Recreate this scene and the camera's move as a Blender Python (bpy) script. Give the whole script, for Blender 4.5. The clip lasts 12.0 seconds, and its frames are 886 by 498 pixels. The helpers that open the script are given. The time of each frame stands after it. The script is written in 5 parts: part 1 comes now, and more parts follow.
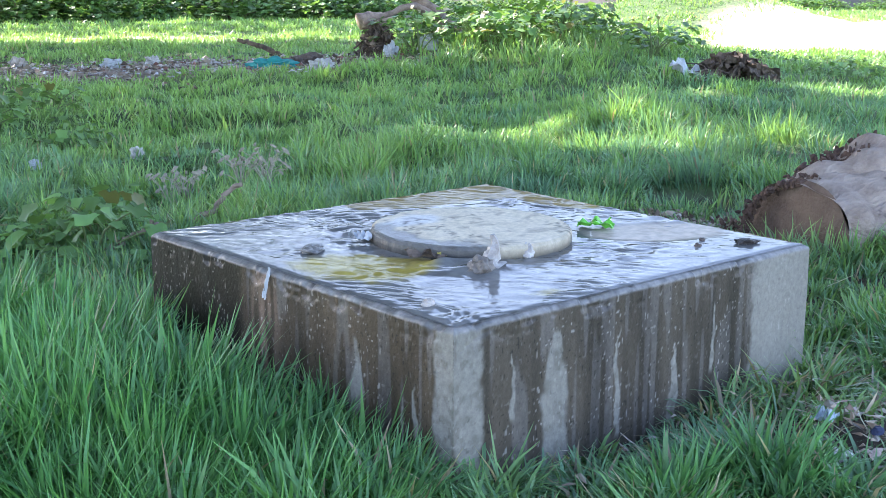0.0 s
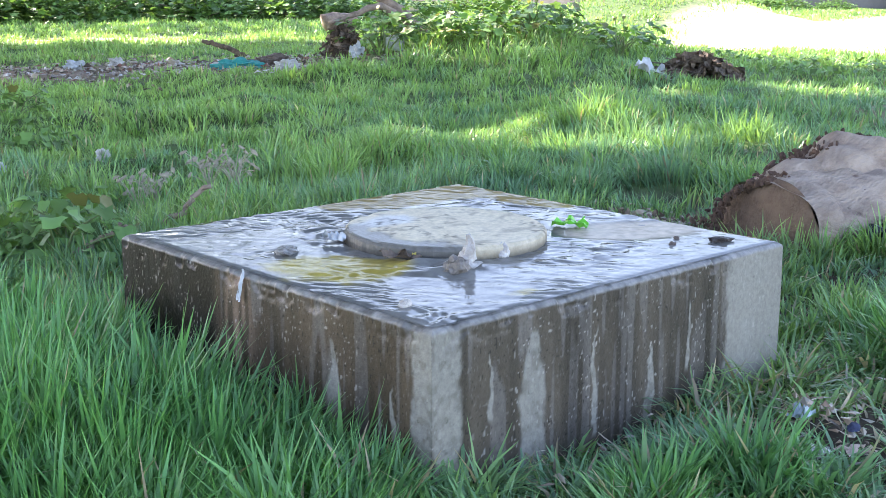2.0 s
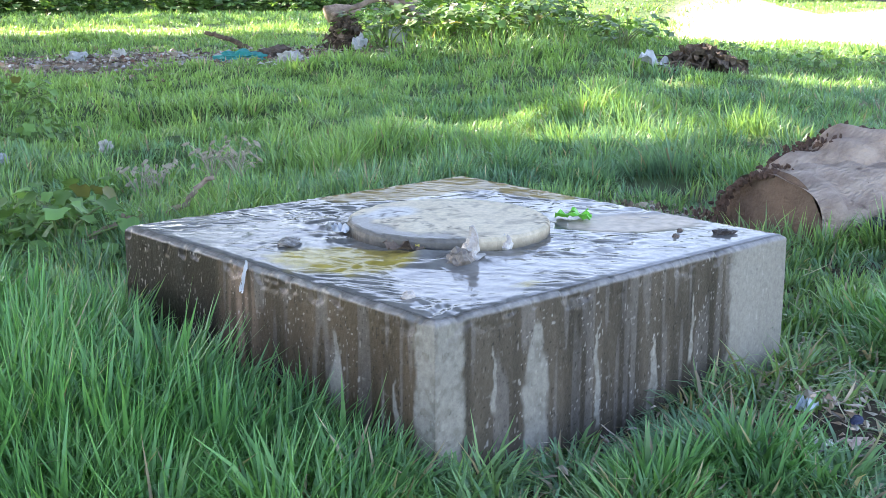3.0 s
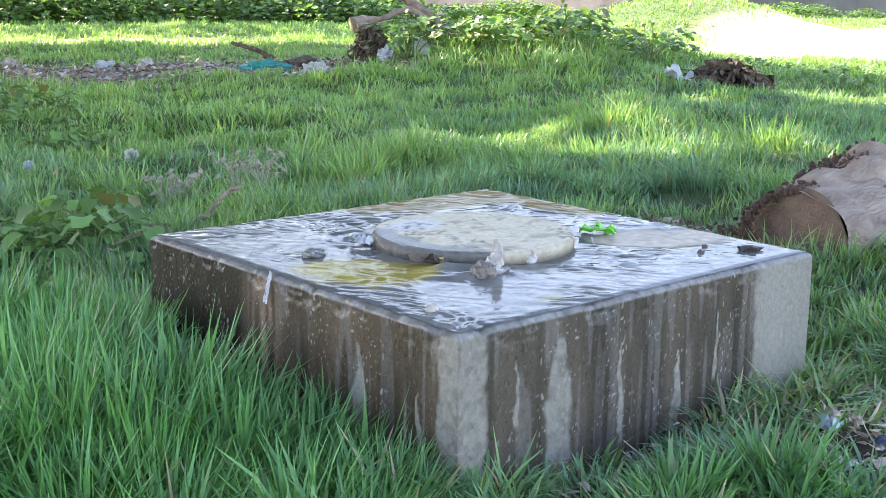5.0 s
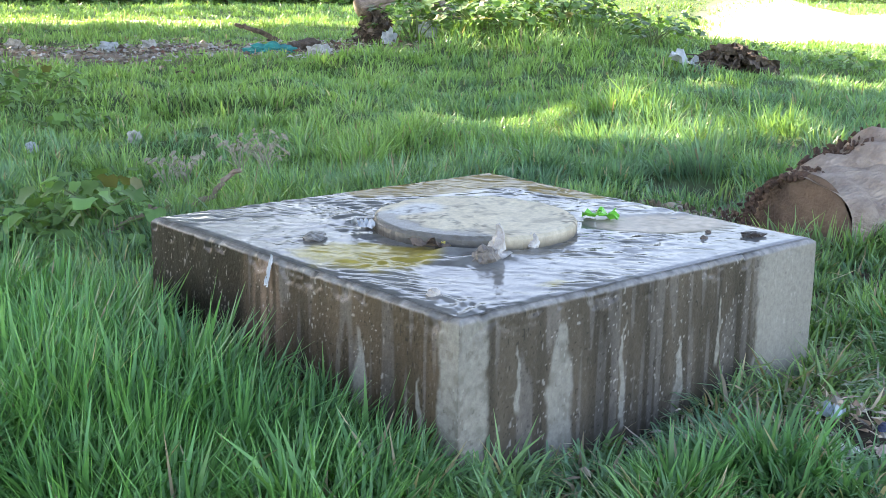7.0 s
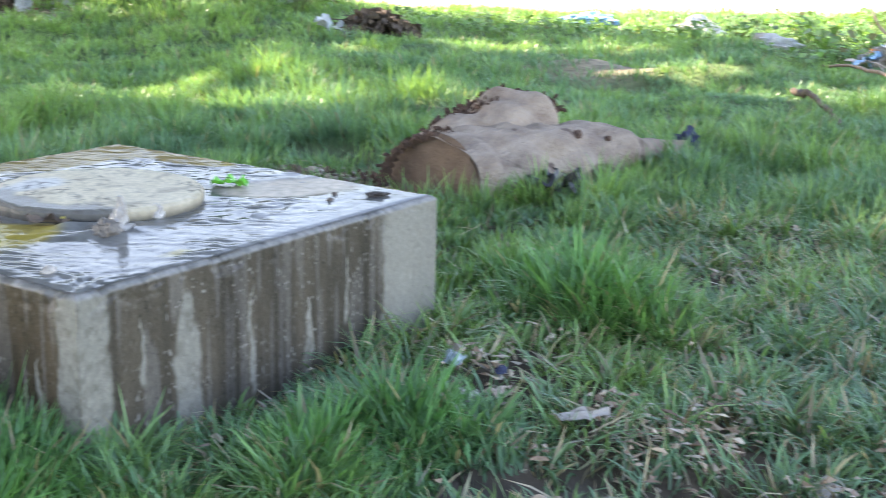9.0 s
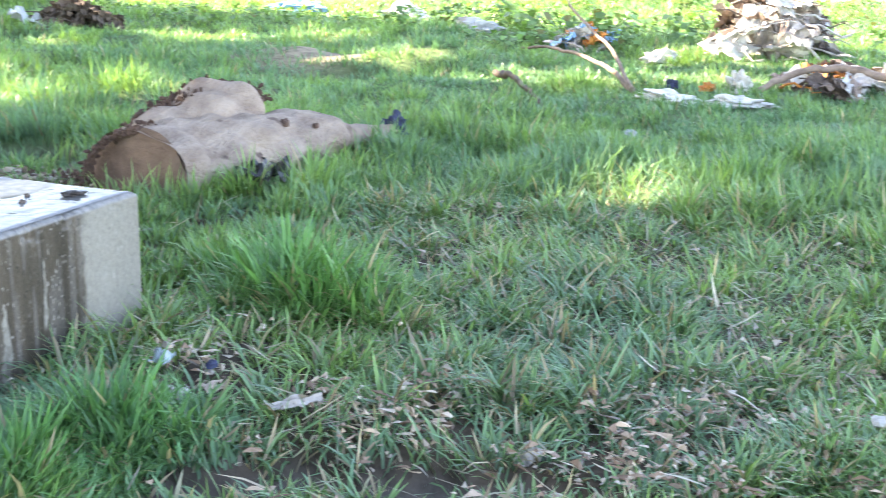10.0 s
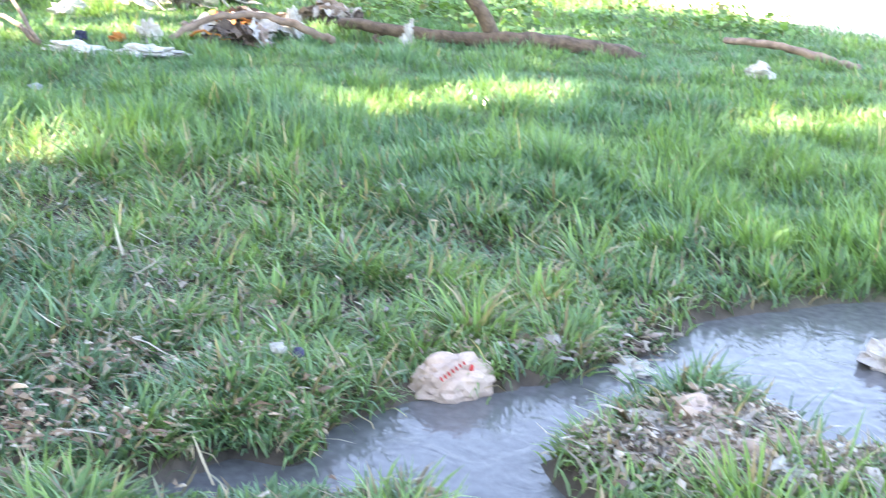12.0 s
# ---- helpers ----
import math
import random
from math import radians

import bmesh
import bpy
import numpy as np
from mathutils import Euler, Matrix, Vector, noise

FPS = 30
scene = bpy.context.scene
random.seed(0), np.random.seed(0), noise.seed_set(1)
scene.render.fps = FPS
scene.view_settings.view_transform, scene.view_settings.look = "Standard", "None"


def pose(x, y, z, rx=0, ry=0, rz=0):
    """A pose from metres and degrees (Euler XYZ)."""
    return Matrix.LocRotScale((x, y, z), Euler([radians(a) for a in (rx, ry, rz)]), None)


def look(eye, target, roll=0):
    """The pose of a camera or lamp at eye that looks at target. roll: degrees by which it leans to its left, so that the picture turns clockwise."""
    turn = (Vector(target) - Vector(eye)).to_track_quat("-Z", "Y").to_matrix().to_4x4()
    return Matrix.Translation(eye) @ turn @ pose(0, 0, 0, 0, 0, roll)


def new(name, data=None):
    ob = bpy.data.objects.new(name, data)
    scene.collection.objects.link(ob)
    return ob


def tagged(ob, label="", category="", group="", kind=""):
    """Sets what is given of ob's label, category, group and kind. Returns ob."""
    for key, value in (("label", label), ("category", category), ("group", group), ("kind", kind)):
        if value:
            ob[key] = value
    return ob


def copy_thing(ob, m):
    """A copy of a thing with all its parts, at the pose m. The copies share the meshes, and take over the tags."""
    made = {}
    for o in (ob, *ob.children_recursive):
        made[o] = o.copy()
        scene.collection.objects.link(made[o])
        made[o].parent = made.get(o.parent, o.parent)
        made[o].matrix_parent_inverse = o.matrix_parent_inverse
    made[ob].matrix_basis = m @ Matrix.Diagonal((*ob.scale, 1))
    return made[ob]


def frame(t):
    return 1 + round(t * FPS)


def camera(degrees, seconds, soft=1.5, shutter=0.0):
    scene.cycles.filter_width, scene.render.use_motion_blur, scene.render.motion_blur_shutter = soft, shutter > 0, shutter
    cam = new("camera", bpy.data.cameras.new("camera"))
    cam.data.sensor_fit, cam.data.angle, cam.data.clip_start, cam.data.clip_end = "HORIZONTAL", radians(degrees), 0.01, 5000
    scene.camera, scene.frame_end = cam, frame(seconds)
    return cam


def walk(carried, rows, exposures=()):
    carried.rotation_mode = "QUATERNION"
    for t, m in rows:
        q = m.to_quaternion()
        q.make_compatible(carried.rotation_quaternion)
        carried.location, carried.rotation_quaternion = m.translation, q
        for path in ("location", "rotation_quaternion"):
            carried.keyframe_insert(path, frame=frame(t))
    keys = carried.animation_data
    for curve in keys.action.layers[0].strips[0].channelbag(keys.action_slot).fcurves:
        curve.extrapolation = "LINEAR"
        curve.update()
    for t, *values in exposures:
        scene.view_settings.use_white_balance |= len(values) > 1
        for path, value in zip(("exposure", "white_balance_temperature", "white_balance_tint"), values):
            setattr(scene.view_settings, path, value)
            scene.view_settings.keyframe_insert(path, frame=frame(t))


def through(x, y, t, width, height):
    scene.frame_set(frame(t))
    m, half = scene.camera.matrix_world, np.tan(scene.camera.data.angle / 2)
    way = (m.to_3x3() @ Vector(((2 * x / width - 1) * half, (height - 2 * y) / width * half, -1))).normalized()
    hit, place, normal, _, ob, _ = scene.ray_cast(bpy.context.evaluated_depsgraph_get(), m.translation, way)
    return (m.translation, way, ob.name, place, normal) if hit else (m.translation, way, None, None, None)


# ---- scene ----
cam = camera(38.6, 12.0, 0.8, 0.34)
PATH = [
    (0, (-1.934, -2.189, 1.351), (-0.655, -0.715, 0.916), 0.2),
    (0.5, (-1.937, -2.177, 1.355), (-0.642, -0.715, 0.922), 0.6),
    (1, (-1.945, -2.173, 1.359), (-0.628, -0.719, 0.973), 0.6),
    (1.5, (-1.946, -2.164, 1.345), (-0.621, -0.724, 0.935), 0.5),
    (2, (-1.943, -2.156, 1.346), (-0.623, -0.718, 0.912), 0.1),
    (2.5, (-1.945, -2.155, 1.345), (-0.628, -0.716, 0.906), 0.3),
    (3, (-1.944, -2.153, 1.344), (-0.628, -0.714, 0.898), 0.2),
    (5, (-1.946, -2.147, 1.347), (-0.654, -0.682, 0.919), 0.7),
    (5.5, (-1.932, -2.147, 1.348), (-0.611, -0.703, 0.935), 0.9),
    (6, (-1.936, -2.132, 1.348), (-0.643, -0.664, 0.931), 0.7),
    (6.5, (-1.929, -2.132, 1.345), (-0.658, -0.655, 0.894), 0.7),
    (6.7, (-1.932, -2.134, 1.344), (-0.657, -0.662, 0.892), 0.8),
    (8.3, (-1.914, -2.188, 1.356), (-0.483, -0.874, 0.881), 2.0),
    (8.5, (-1.897, -2.205, 1.353), (-0.406, -0.959, 0.878), 1.7),
    (9, (-1.877, -2.25, 1.353), (-0.258, -1.185, 0.859), 1.5),
    (9.5, (-1.871, -2.293, 1.36), (-0.131, -1.442, 0.862), 1.7),
    (10, (-1.862, -2.311, 1.361), (-0.05, -1.631, 0.858), 1.3),
    (10.5, (-1.86, -2.353, 1.366), (0.012, -1.867, 0.856), 1.9),
    (11, (-1.844, -2.399, 1.378), (0.079, -2.171, 0.879), 2.7),
    (11.5, (-1.837, -2.419, 1.366), (0.101, -2.407, 0.873), 2.5),
    (12, (-1.824, -2.458, 1.335), (0.092, -2.626, 0.79), 2.6),
]

EXPOSURES = [(0, 2.53, 6350, 21), (1, 2.55, 6600, 21), (2.5, 2.6, 6850, 21.5), (6.5, 2.57, 7250, 20), (8.5, 2.53, 7450, 18.5), (9.5, 2.88, 7400, 19.5), (10.5, 3.25, 7350, 19.5), (12, 3.25, 7450, 19.5)]
walk(cam, [(t, look(eye, target, roll)) for t, eye, target, roll in PATH], EXPOSURES)
SKY_STRENGTH, SUN_STRENGTH = 0.15, 3.8

# ---- light ----
SUN_AZ, SUN_EL = radians(100), radians(42)
SUN = Vector((math.cos(SUN_EL) * math.cos(SUN_AZ), math.cos(SUN_EL) * math.sin(SUN_AZ), math.sin(SUN_EL)))
world = bpy.data.worlds.new("sky")
scene.world = world
world.use_nodes = True
wt = world.node_tree
sky = wt.nodes.new("ShaderNodeTexSky")
sky.sky_type, sky.sun_disc = "NISHITA", False
sky.sun_elevation, sky.sun_rotation = SUN_EL, radians(-10)
sky.dust_density = 1.0
wt.links.new(sky.outputs[0], wt.nodes["Background"].inputs[0])
wt.nodes["Background"].inputs[1].default_value = SKY_STRENGTH
sun_data = bpy.data.lights.new("sun", "SUN")
sun_data.energy, sun_data.angle, sun_data.color = SUN_STRENGTH, radians(0.6), (1.0, 0.94, 0.82)
sun = new("sun", sun_data)
sun.matrix_world = look(SUN * 60, (0, 0, 0))


# ---- small tools ----
rng = np.random.default_rng(7)


def hash2(i, j, seed):
    h = (i.astype(np.int64) * 374761393 + j.astype(np.int64) * 668265263 + seed * 1442695041) & 0xFFFFFFFF
    h = ((h ^ (h >> 13)) * 1274126177) & 0xFFFFFFFF
    return ((h ^ (h >> 16)) & 0xFFFF) / 65535.0


def vnoise(x, y, scale=1.0, seed=0):
    """Smooth value noise in 0..1 on arrays."""
    x, y = np.asarray(x, float) / scale, np.asarray(y, float) / scale
    i, j = np.floor(x), np.floor(y)
    u, v = x - i, y - j
    u, v = u * u * (3 - 2 * u), v * v * (3 - 2 * v)
    a, b = hash2(i, j, seed), hash2(i + 1, j, seed)
    c, d = hash2(i, j + 1, seed), hash2(i + 1, j + 1, seed)
    return (a * (1 - u) + b * u) * (1 - v) + (c * (1 - u) + d * u) * v


def fbm(x, y, scale=1.0, seed=0, octaves=3):
    total, weight, s = 0.0, 0.0, 0.0
    for o in range(octaves):
        w = 0.5 ** o
        total = total + w * vnoise(x, y, scale * 0.5 ** o, seed + o * 17)
        weight += w
    return total / weight


def smooth(a, b, v):
    u = np.clip((np.asarray(v, float) - a) / (b - a), 0, 1)
    return u * u * (3 - 2 * u)


def mesh_np(name, verts, faces, soft=False, tint=None):
    """A mesh from arrays; faces is an array or a list of arrays, one for each count of corners. tint: a colour for each vertex."""
    verts = np.asarray(verts, np.float32)
    faces = [np.asarray(f, np.int32) for f in (faces if isinstance(faces, list) else [faces])]
    me = bpy.data.meshes.new(name)
    me.vertices.add(len(verts))
    me.vertices.foreach_set("co", verts.ravel())
    loops = np.concatenate([f.ravel() for f in faces])
    sizes = np.concatenate([np.full(len(f), f.shape[1], np.int32) for f in faces])
    me.loops.add(len(loops))
    me.loops.foreach_set("vertex_index", loops)
    me.polygons.add(len(sizes))
    me.polygons.foreach_set("loop_start", np.concatenate([[0], np.cumsum(sizes)[:-1]]).astype(np.int32))
    me.polygons.foreach_set("loop_total", sizes)
    me.update(calc_edges=True)
    me.polygons.foreach_set("use_smooth", np.full(len(sizes), soft))
    if tint is not None:
        tint = np.asarray(tint, np.float32)
        if tint.shape[1] == 3:
            tint = np.concatenate([tint, np.ones((len(tint), 1), np.float32)], 1)
        me.attributes.new("tint", "FLOAT_COLOR", "POINT").data.foreach_set("color", tint.ravel())
    return me


def thing(name, me, mat, parent=None, label="", category="", group="", kind=""):
    ob = new(name, me)
    if me is not None and mat is not None and not me.materials:
        me.materials.append(mat)
    if parent:
        ob.parent = parent
    return tagged(ob, label, category, group, kind)


def part(name, me, mat, parent, label=""):
    return thing(name, me, mat, parent, label)


def bm_mesh(name, bm, soft=False):
    me = bpy.data.meshes.new(name)
    bm.to_mesh(me)
    bm.free()
    me.polygons.foreach_set("use_smooth", np.full(len(me.polygons), soft))
    return me


def tube(points, radii, sides=10, seed=0, rough=0.0, cap=True):
    """Arrays of a tapered, slightly knobbly limb along points."""
    pts = [Vector(p) for p in points]
    V, F = [], []
    ref = Vector((0.13, 0.21, 0.97))
    for k, p in enumerate(pts):
        d = (pts[min(k + 1, len(pts) - 1)] - pts[max(k - 1, 0)]).normalized()
        if abs(d.dot(ref)) > 0.9:
            ref = Vector((0.9, 0.3, 0.1))
        a = d.cross(ref).normalized()
        b = d.cross(a).normalized()
        for s in range(sides):
            t = 2 * math.pi * s / sides
            q = a * math.cos(t) + b * math.sin(t)
            r = radii[k] * (1 + rough * noise.noise(p * 6 + q * 1.3 + Vector((seed, 0, 0))))
            V.append(p + q * r)
    quads = [(k * sides + s, k * sides + (s + 1) % sides, (k + 1) * sides + (s + 1) % sides, (k + 1) * sides + s)
             for k in range(len(pts) - 1) for s in range(sides)]
    tris = []
    if cap:
        for k, flip in ((0, True), (len(pts) - 1, False)):
            c = len(V)
            V.append(pts[k])
            for s in range(sides):
                e = (k * sides + s, k * sides + (s + 1) % sides)
                tris.append((e[1], e[0], c) if flip else (e[0], e[1], c))
    return np.array([tuple(v) for v in V]), quads, tris


def curve_points(points, count, wobble=0.0, seed=0):
    """A smooth line of count points through a few given ones."""
    p = np.array(points, float)
    t = np.linspace(0, len(p) - 1, count)
    i = np.clip(np.floor(t).astype(int), 0, len(p) - 2)
    u = (t - i)[:, None]
    p0, p1, p2, p3 = p[np.maximum(i - 1, 0)], p[i], p[i + 1], p[np.minimum(i + 2, len(p) - 1)]
    out = 0.5 * (2 * p1 + (p2 - p0) * u + (2 * p0 - 5 * p1 + 4 * p2 - p3) * u ** 2 + (3 * p1 - p0 - 3 * p2 + p3) * u ** 3)
    r = np.random.default_rng(seed)
    return out + r.normal(0, wobble, out.shape)


def limb(name, points, r0, r1, count=14, sides=10, wobble=0.006, seed=0, rough=0.25):
    line = curve_points(points, count, wobble, seed)
    V, Q, T = tube(line, np.linspace(r0, r1, count), sides, seed, rough)
    return mesh_np(name, V, [np.array(Q), np.array(T)], True)


# ---- materials ----
def material(name, colour, rough=0.8, second=None, scale=8.0, bump=0.2, bump_scale=40.0, metal=0.0, detail=6.0, stretch=(1, 1, 1), spots=None, spec=0.5):
    """Principled paint with two scales of variation, and relief."""
    m = bpy.data.materials.new(name)
    m.use_nodes = True
    nt, bs = m.node_tree, m.node_tree.nodes["Principled BSDF"]
    co = nt.nodes.new("ShaderNodeTexCoord")
    mp = nt.nodes.new("ShaderNodeMapping")
    mp.inputs["Scale"].default_value = stretch
    nt.links.new(co.outputs["Object"], mp.inputs[0])
    n1 = nt.nodes.new("ShaderNodeTexNoise")
    n1.inputs["Scale"].default_value, n1.inputs["Detail"].default_value = scale, detail
    n1.inputs["Roughness"].default_value = 0.65
    n2 = nt.nodes.new("ShaderNodeTexNoise")
    n2.inputs["Scale"].default_value, n2.inputs["Detail"].default_value = bump_scale, 4
    for n in (n1, n2):
        nt.links.new(mp.outputs[0], n.inputs["Vector"])
    ramp = nt.nodes.new("ShaderNodeValToRGB")
    second = second or tuple(c * 0.55 for c in colour)
    ramp.color_ramp.elements[0].position, ramp.color_ramp.elements[0].color = 0.32, (*second, 1)
    ramp.color_ramp.elements[1].position, ramp.color_ramp.elements[1].color = 0.62, (*colour, 1)
    nt.links.new(n1.outputs[0], ramp.inputs[0])
    out = ramp.outputs[0]
    if spots:
        n3 = nt.nodes.new("ShaderNodeTexNoise")
        n3.inputs["Scale"].default_value, n3.inputs["Detail"].default_value = spots[1], 3
        nt.links.new(co.outputs["Object"], n3.inputs["Vector"])
        r3 = nt.nodes.new("ShaderNodeValToRGB")
        r3.color_ramp.elements[0].position, r3.color_ramp.elements[1].position = spots[2], spots[2] + 0.06
        nt.links.new(n3.outputs[0], r3.inputs[0])
        mx = nt.nodes.new("ShaderNodeMixRGB")
        mx.inputs[2].default_value = (*spots[0], 1)
        nt.links.new(r3.outputs[0], mx.inputs[0])
        nt.links.new(out, mx.inputs[1])
        out = mx.outputs[0]
    nt.links.new(out, bs.inputs["Base Color"])
    bs.inputs["Roughness"].default_value, bs.inputs["Metallic"].default_value = rough, metal
    bs.inputs["Specular IOR Level"].default_value = spec
    b = nt.nodes.new("ShaderNodeBump")
    b.inputs["Strength"].default_value, b.inputs["Distance"].default_value = bump, 0.02
    nt.links.new(n2.outputs[0], b.inputs["Height"])
    nt.links.new(b.outputs[0], bs.inputs["Normal"])
    return m


def leaf_material(name, through=0.45, rough=0.45, gain=1.0):
    """Leaves and blades: colour from the tint attribute, varied blade by blade, partly let through."""
    m = bpy.data.materials.new(name)
    m.use_nodes = True
    nt = m.node_tree
    bs, out = nt.nodes["Principled BSDF"], nt.nodes["Material Output"]
    at = nt.nodes.new("ShaderNodeAttribute")
    at.attribute_name = "tint"
    geo = nt.nodes.new("ShaderNodeNewGeometry")
    mr = nt.nodes.new("ShaderNodeMapRange")
    mr.inputs["To Min"].default_value, mr.inputs["To Max"].default_value = 0.7 * gain, 1.35 * gain
    nt.links.new(geo.outputs["Random Per Island"], mr.inputs[0])
    hs = nt.nodes.new("ShaderNodeHueSaturation")
    nt.links.new(at.outputs["Color"], hs.inputs["Color"])
    nt.links.new(mr.outputs[0], hs.inputs["Value"])
    nt.links.new(hs.outputs[0], bs.inputs["Base Color"])
    bs.inputs["Roughness"].default_value = rough
    bs.inputs["Specular IOR Level"].default_value = 0.5
    tr = nt.nodes.new("ShaderNodeBsdfTranslucent")
    warm = nt.nodes.new("ShaderNodeMixRGB")
    warm.blend_type, warm.inputs[0].default_value, warm.inputs[2].default_value = "MULTIPLY", 1.0, (1.35, 1.35, 0.65, 1)
    nt.links.new(hs.outputs[0], warm.inputs[1])
    nt.links.new(warm.outputs[0], tr.inputs[0])
    mx = nt.nodes.new("ShaderNodeMixShader")
    mx.inputs[0].default_value = through
    nt.links.new(bs.outputs[0], mx.inputs[1])
    nt.links.new(tr.outputs[0], mx.inputs[2])
    nt.links.new(mx.outputs[0], out.inputs[0])
    return m


def tint_material(name, rough=0.7, bump=0.3, bump_scale=60.0, spec=0.4, grain=0.35, grain_scale=30.0):
    """A surface whose stains lie in the tint attribute; alpha of the tint is its wetness."""
    m = bpy.data.materials.new(name)
    m.use_nodes = True
    nt, bs = m.node_tree, m.node_tree.nodes["Principled BSDF"]
    at = nt.nodes.new("ShaderNodeAttribute")
    at.attribute_name = "tint"
    co = nt.nodes.new("ShaderNodeTexCoord")
    n1 = nt.nodes.new("ShaderNodeTexNoise")
    n1.inputs["Scale"].default_value, n1.inputs["Detail"].default_value, n1.inputs["Roughness"].default_value = grain_scale, 8, 0.7
    n2 = nt.nodes.new("ShaderNodeTexNoise")
    n2.inputs["Scale"].default_value, n2.inputs["Detail"].default_value = bump_scale, 6
    for n in (n1, n2):
        nt.links.new(co.outputs["Object"], n.inputs["Vector"])
    mr = nt.nodes.new("ShaderNodeMapRange")
    mr.inputs["From Min"].default_value, mr.inputs["From Max"].default_value = 0.3, 0.7
    mr.inputs["To Min"].default_value, mr.inputs["To Max"].default_value = 1 - grain, 1 + grain
    nt.links.new(n1.outputs[0], mr.inputs[0])
    hs = nt.nodes.new("ShaderNodeHueSaturation")
    nt.links.new(at.outputs["Color"], hs.inputs["Color"])
    nt.links.new(mr.outputs[0], hs.inputs["Value"])
    nt.links.new(hs.outputs[0], bs.inputs["Base Color"])
    wet = nt.nodes.new("ShaderNodeMapRange")
    wet.inputs["To Min"].default_value, wet.inputs["To Max"].default_value = rough, 0.32
    nt.links.new(at.outputs["Alpha"], wet.inputs[0])
    nt.links.new(wet.outputs[0], bs.inputs["Roughness"])
    bs.inputs["Specular IOR Level"].default_value = spec
    b = nt.nodes.new("ShaderNodeBump")
    b.inputs["Strength"].default_value, b.inputs["Distance"].default_value = bump, 0.012
    nt.links.new(n2.outputs[0], b.inputs["Height"])
    nt.links.new(b.outputs[0], bs.inputs["Normal"])
    return m


def water_material(name, murk, rough=0.04, ripple=0.25, scale=18.0, tinted=False, ior=1.2):
    """Murky shallow water: its own colour below a mirror-smooth, rippled skin."""
    m = bpy.data.materials.new(name)
    m.use_nodes = True
    nt, out = m.node_tree, m.node_tree.nodes["Material Output"]
    nt.nodes.remove(nt.nodes["Principled BSDF"])
    co = nt.nodes.new("ShaderNodeTexCoord")
    n = nt.nodes.new("ShaderNodeTexNoise")
    n.inputs["Scale"].default_value, n.inputs["Detail"].default_value, n.inputs["Distortion"].default_value = scale, 3, 1.2
    nt.links.new(co.outputs["Object"], n.inputs["Vector"])
    b = nt.nodes.new("ShaderNodeBump")
    b.inputs["Strength"].default_value, b.inputs["Distance"].default_value = ripple, 0.02
    nt.links.new(n.outputs[0], b.inputs["Height"])
    body, skin = nt.nodes.new("ShaderNodeBsdfDiffuse"), nt.nodes.new("ShaderNodeBsdfGlossy")
    body.inputs["Color"].default_value = (*murk, 1)
    skin.inputs["Roughness"].default_value = rough
    fr = nt.nodes.new("ShaderNodeFresnel")
    fr.inputs["IOR"].default_value = ior
    mix = nt.nodes.new("ShaderNodeMixShader")
    for target in (skin, fr):
        nt.links.new(b.outputs[0], target.inputs["Normal"])
    n4 = nt.nodes.new("ShaderNodeTexNoise")
    n4.inputs["Scale"].default_value, n4.inputs["Detail"].default_value = 30, 5
    nt.links.new(co.outputs["Object"], n4.inputs["Vector"])
    mr = nt.nodes.new("ShaderNodeMapRange")
    mr.inputs["From Min"].default_value, mr.inputs["From Max"].default_value, mr.inputs["To Min"].default_value, mr.inputs["To Max"].default_value = 0.3, 0.7, 0.8, 1.2
    nt.links.new(n4.outputs[0], mr.inputs[0])
    hs = nt.nodes.new("ShaderNodeHueSaturation")
    hs.inputs["Color"].default_value = (*murk, 1)
    nt.links.new(mr.outputs[0], hs.inputs["Value"])
    nt.links.new(hs.outputs[0], body.inputs["Color"])
    gloss = fr.outputs[0]
    if tinted:
        at = nt.nodes.new("ShaderNodeAttribute")
        at.attribute_name = "tint"
        nt.links.new(at.outputs["Color"], hs.inputs["Color"])
        times = nt.nodes.new("ShaderNodeMath")
        times.operation = "MULTIPLY"
        nt.links.new(fr.outputs[0], times.inputs[0])
        nt.links.new(at.outputs["Alpha"], times.inputs[1])
        gloss = times.outputs[0]
    nt.links.new(gloss, mix.inputs[0])
    nt.links.new(body.outputs[0], mix.inputs[1])
    nt.links.new(skin.outputs[0], mix.inputs[2])
    nt.links.new(mix.outputs[0], out.inputs[0])
    return m


GRASS = leaf_material("grass_blades", 0.34, 0.36, 1.12)
FOLIAGE = leaf_material("broad_leaves", 0.35, 0.5)
CANOPY = leaf_material("tree_leaves", 0.25, 0.6)
SOIL = tint_material("soil", 0.95, 0.8, 25.0, 0.25, 0.45, 9.0)
CONCRETE = tint_material("stained_concrete", 0.85, 0.16, 90.0, 0.3, 0.2, 55.0)
SCRAP = tint_material("scraps", 0.7, 0.3, 40.0, 0.3, 0.25, 25.0)
BARK = material("bark", (0.19, 0.135, 0.095), 0.9, (0.07, 0.05, 0.037), 14, 0.9, 45, stretch=(1, 1, 1))
DEADWOOD = material("weathered_wood", (0.33, 0.245, 0.185), 0.85, (0.15, 0.105, 0.08), 9, 0.6, 30)
LOGWOOD = material("bare_log_wood", (0.4, 0.31, 0.24), 0.85, (0.21, 0.15, 0.115), 4, 1.0, 26, stretch=(1, 2.2, 2.2), spots=((0.13, 0.085, 0.065), 7, 0.67))
CUTWOOD = material("cut_wood", (0.2, 0.13, 0.088), 0.9, (0.1, 0.062, 0.042), 5, 0.8, 60)
ROTWOOD = material("rotten_bark", (0.13, 0.075, 0.052), 0.95, (0.05, 0.03, 0.022), 16, 1.0, 35)
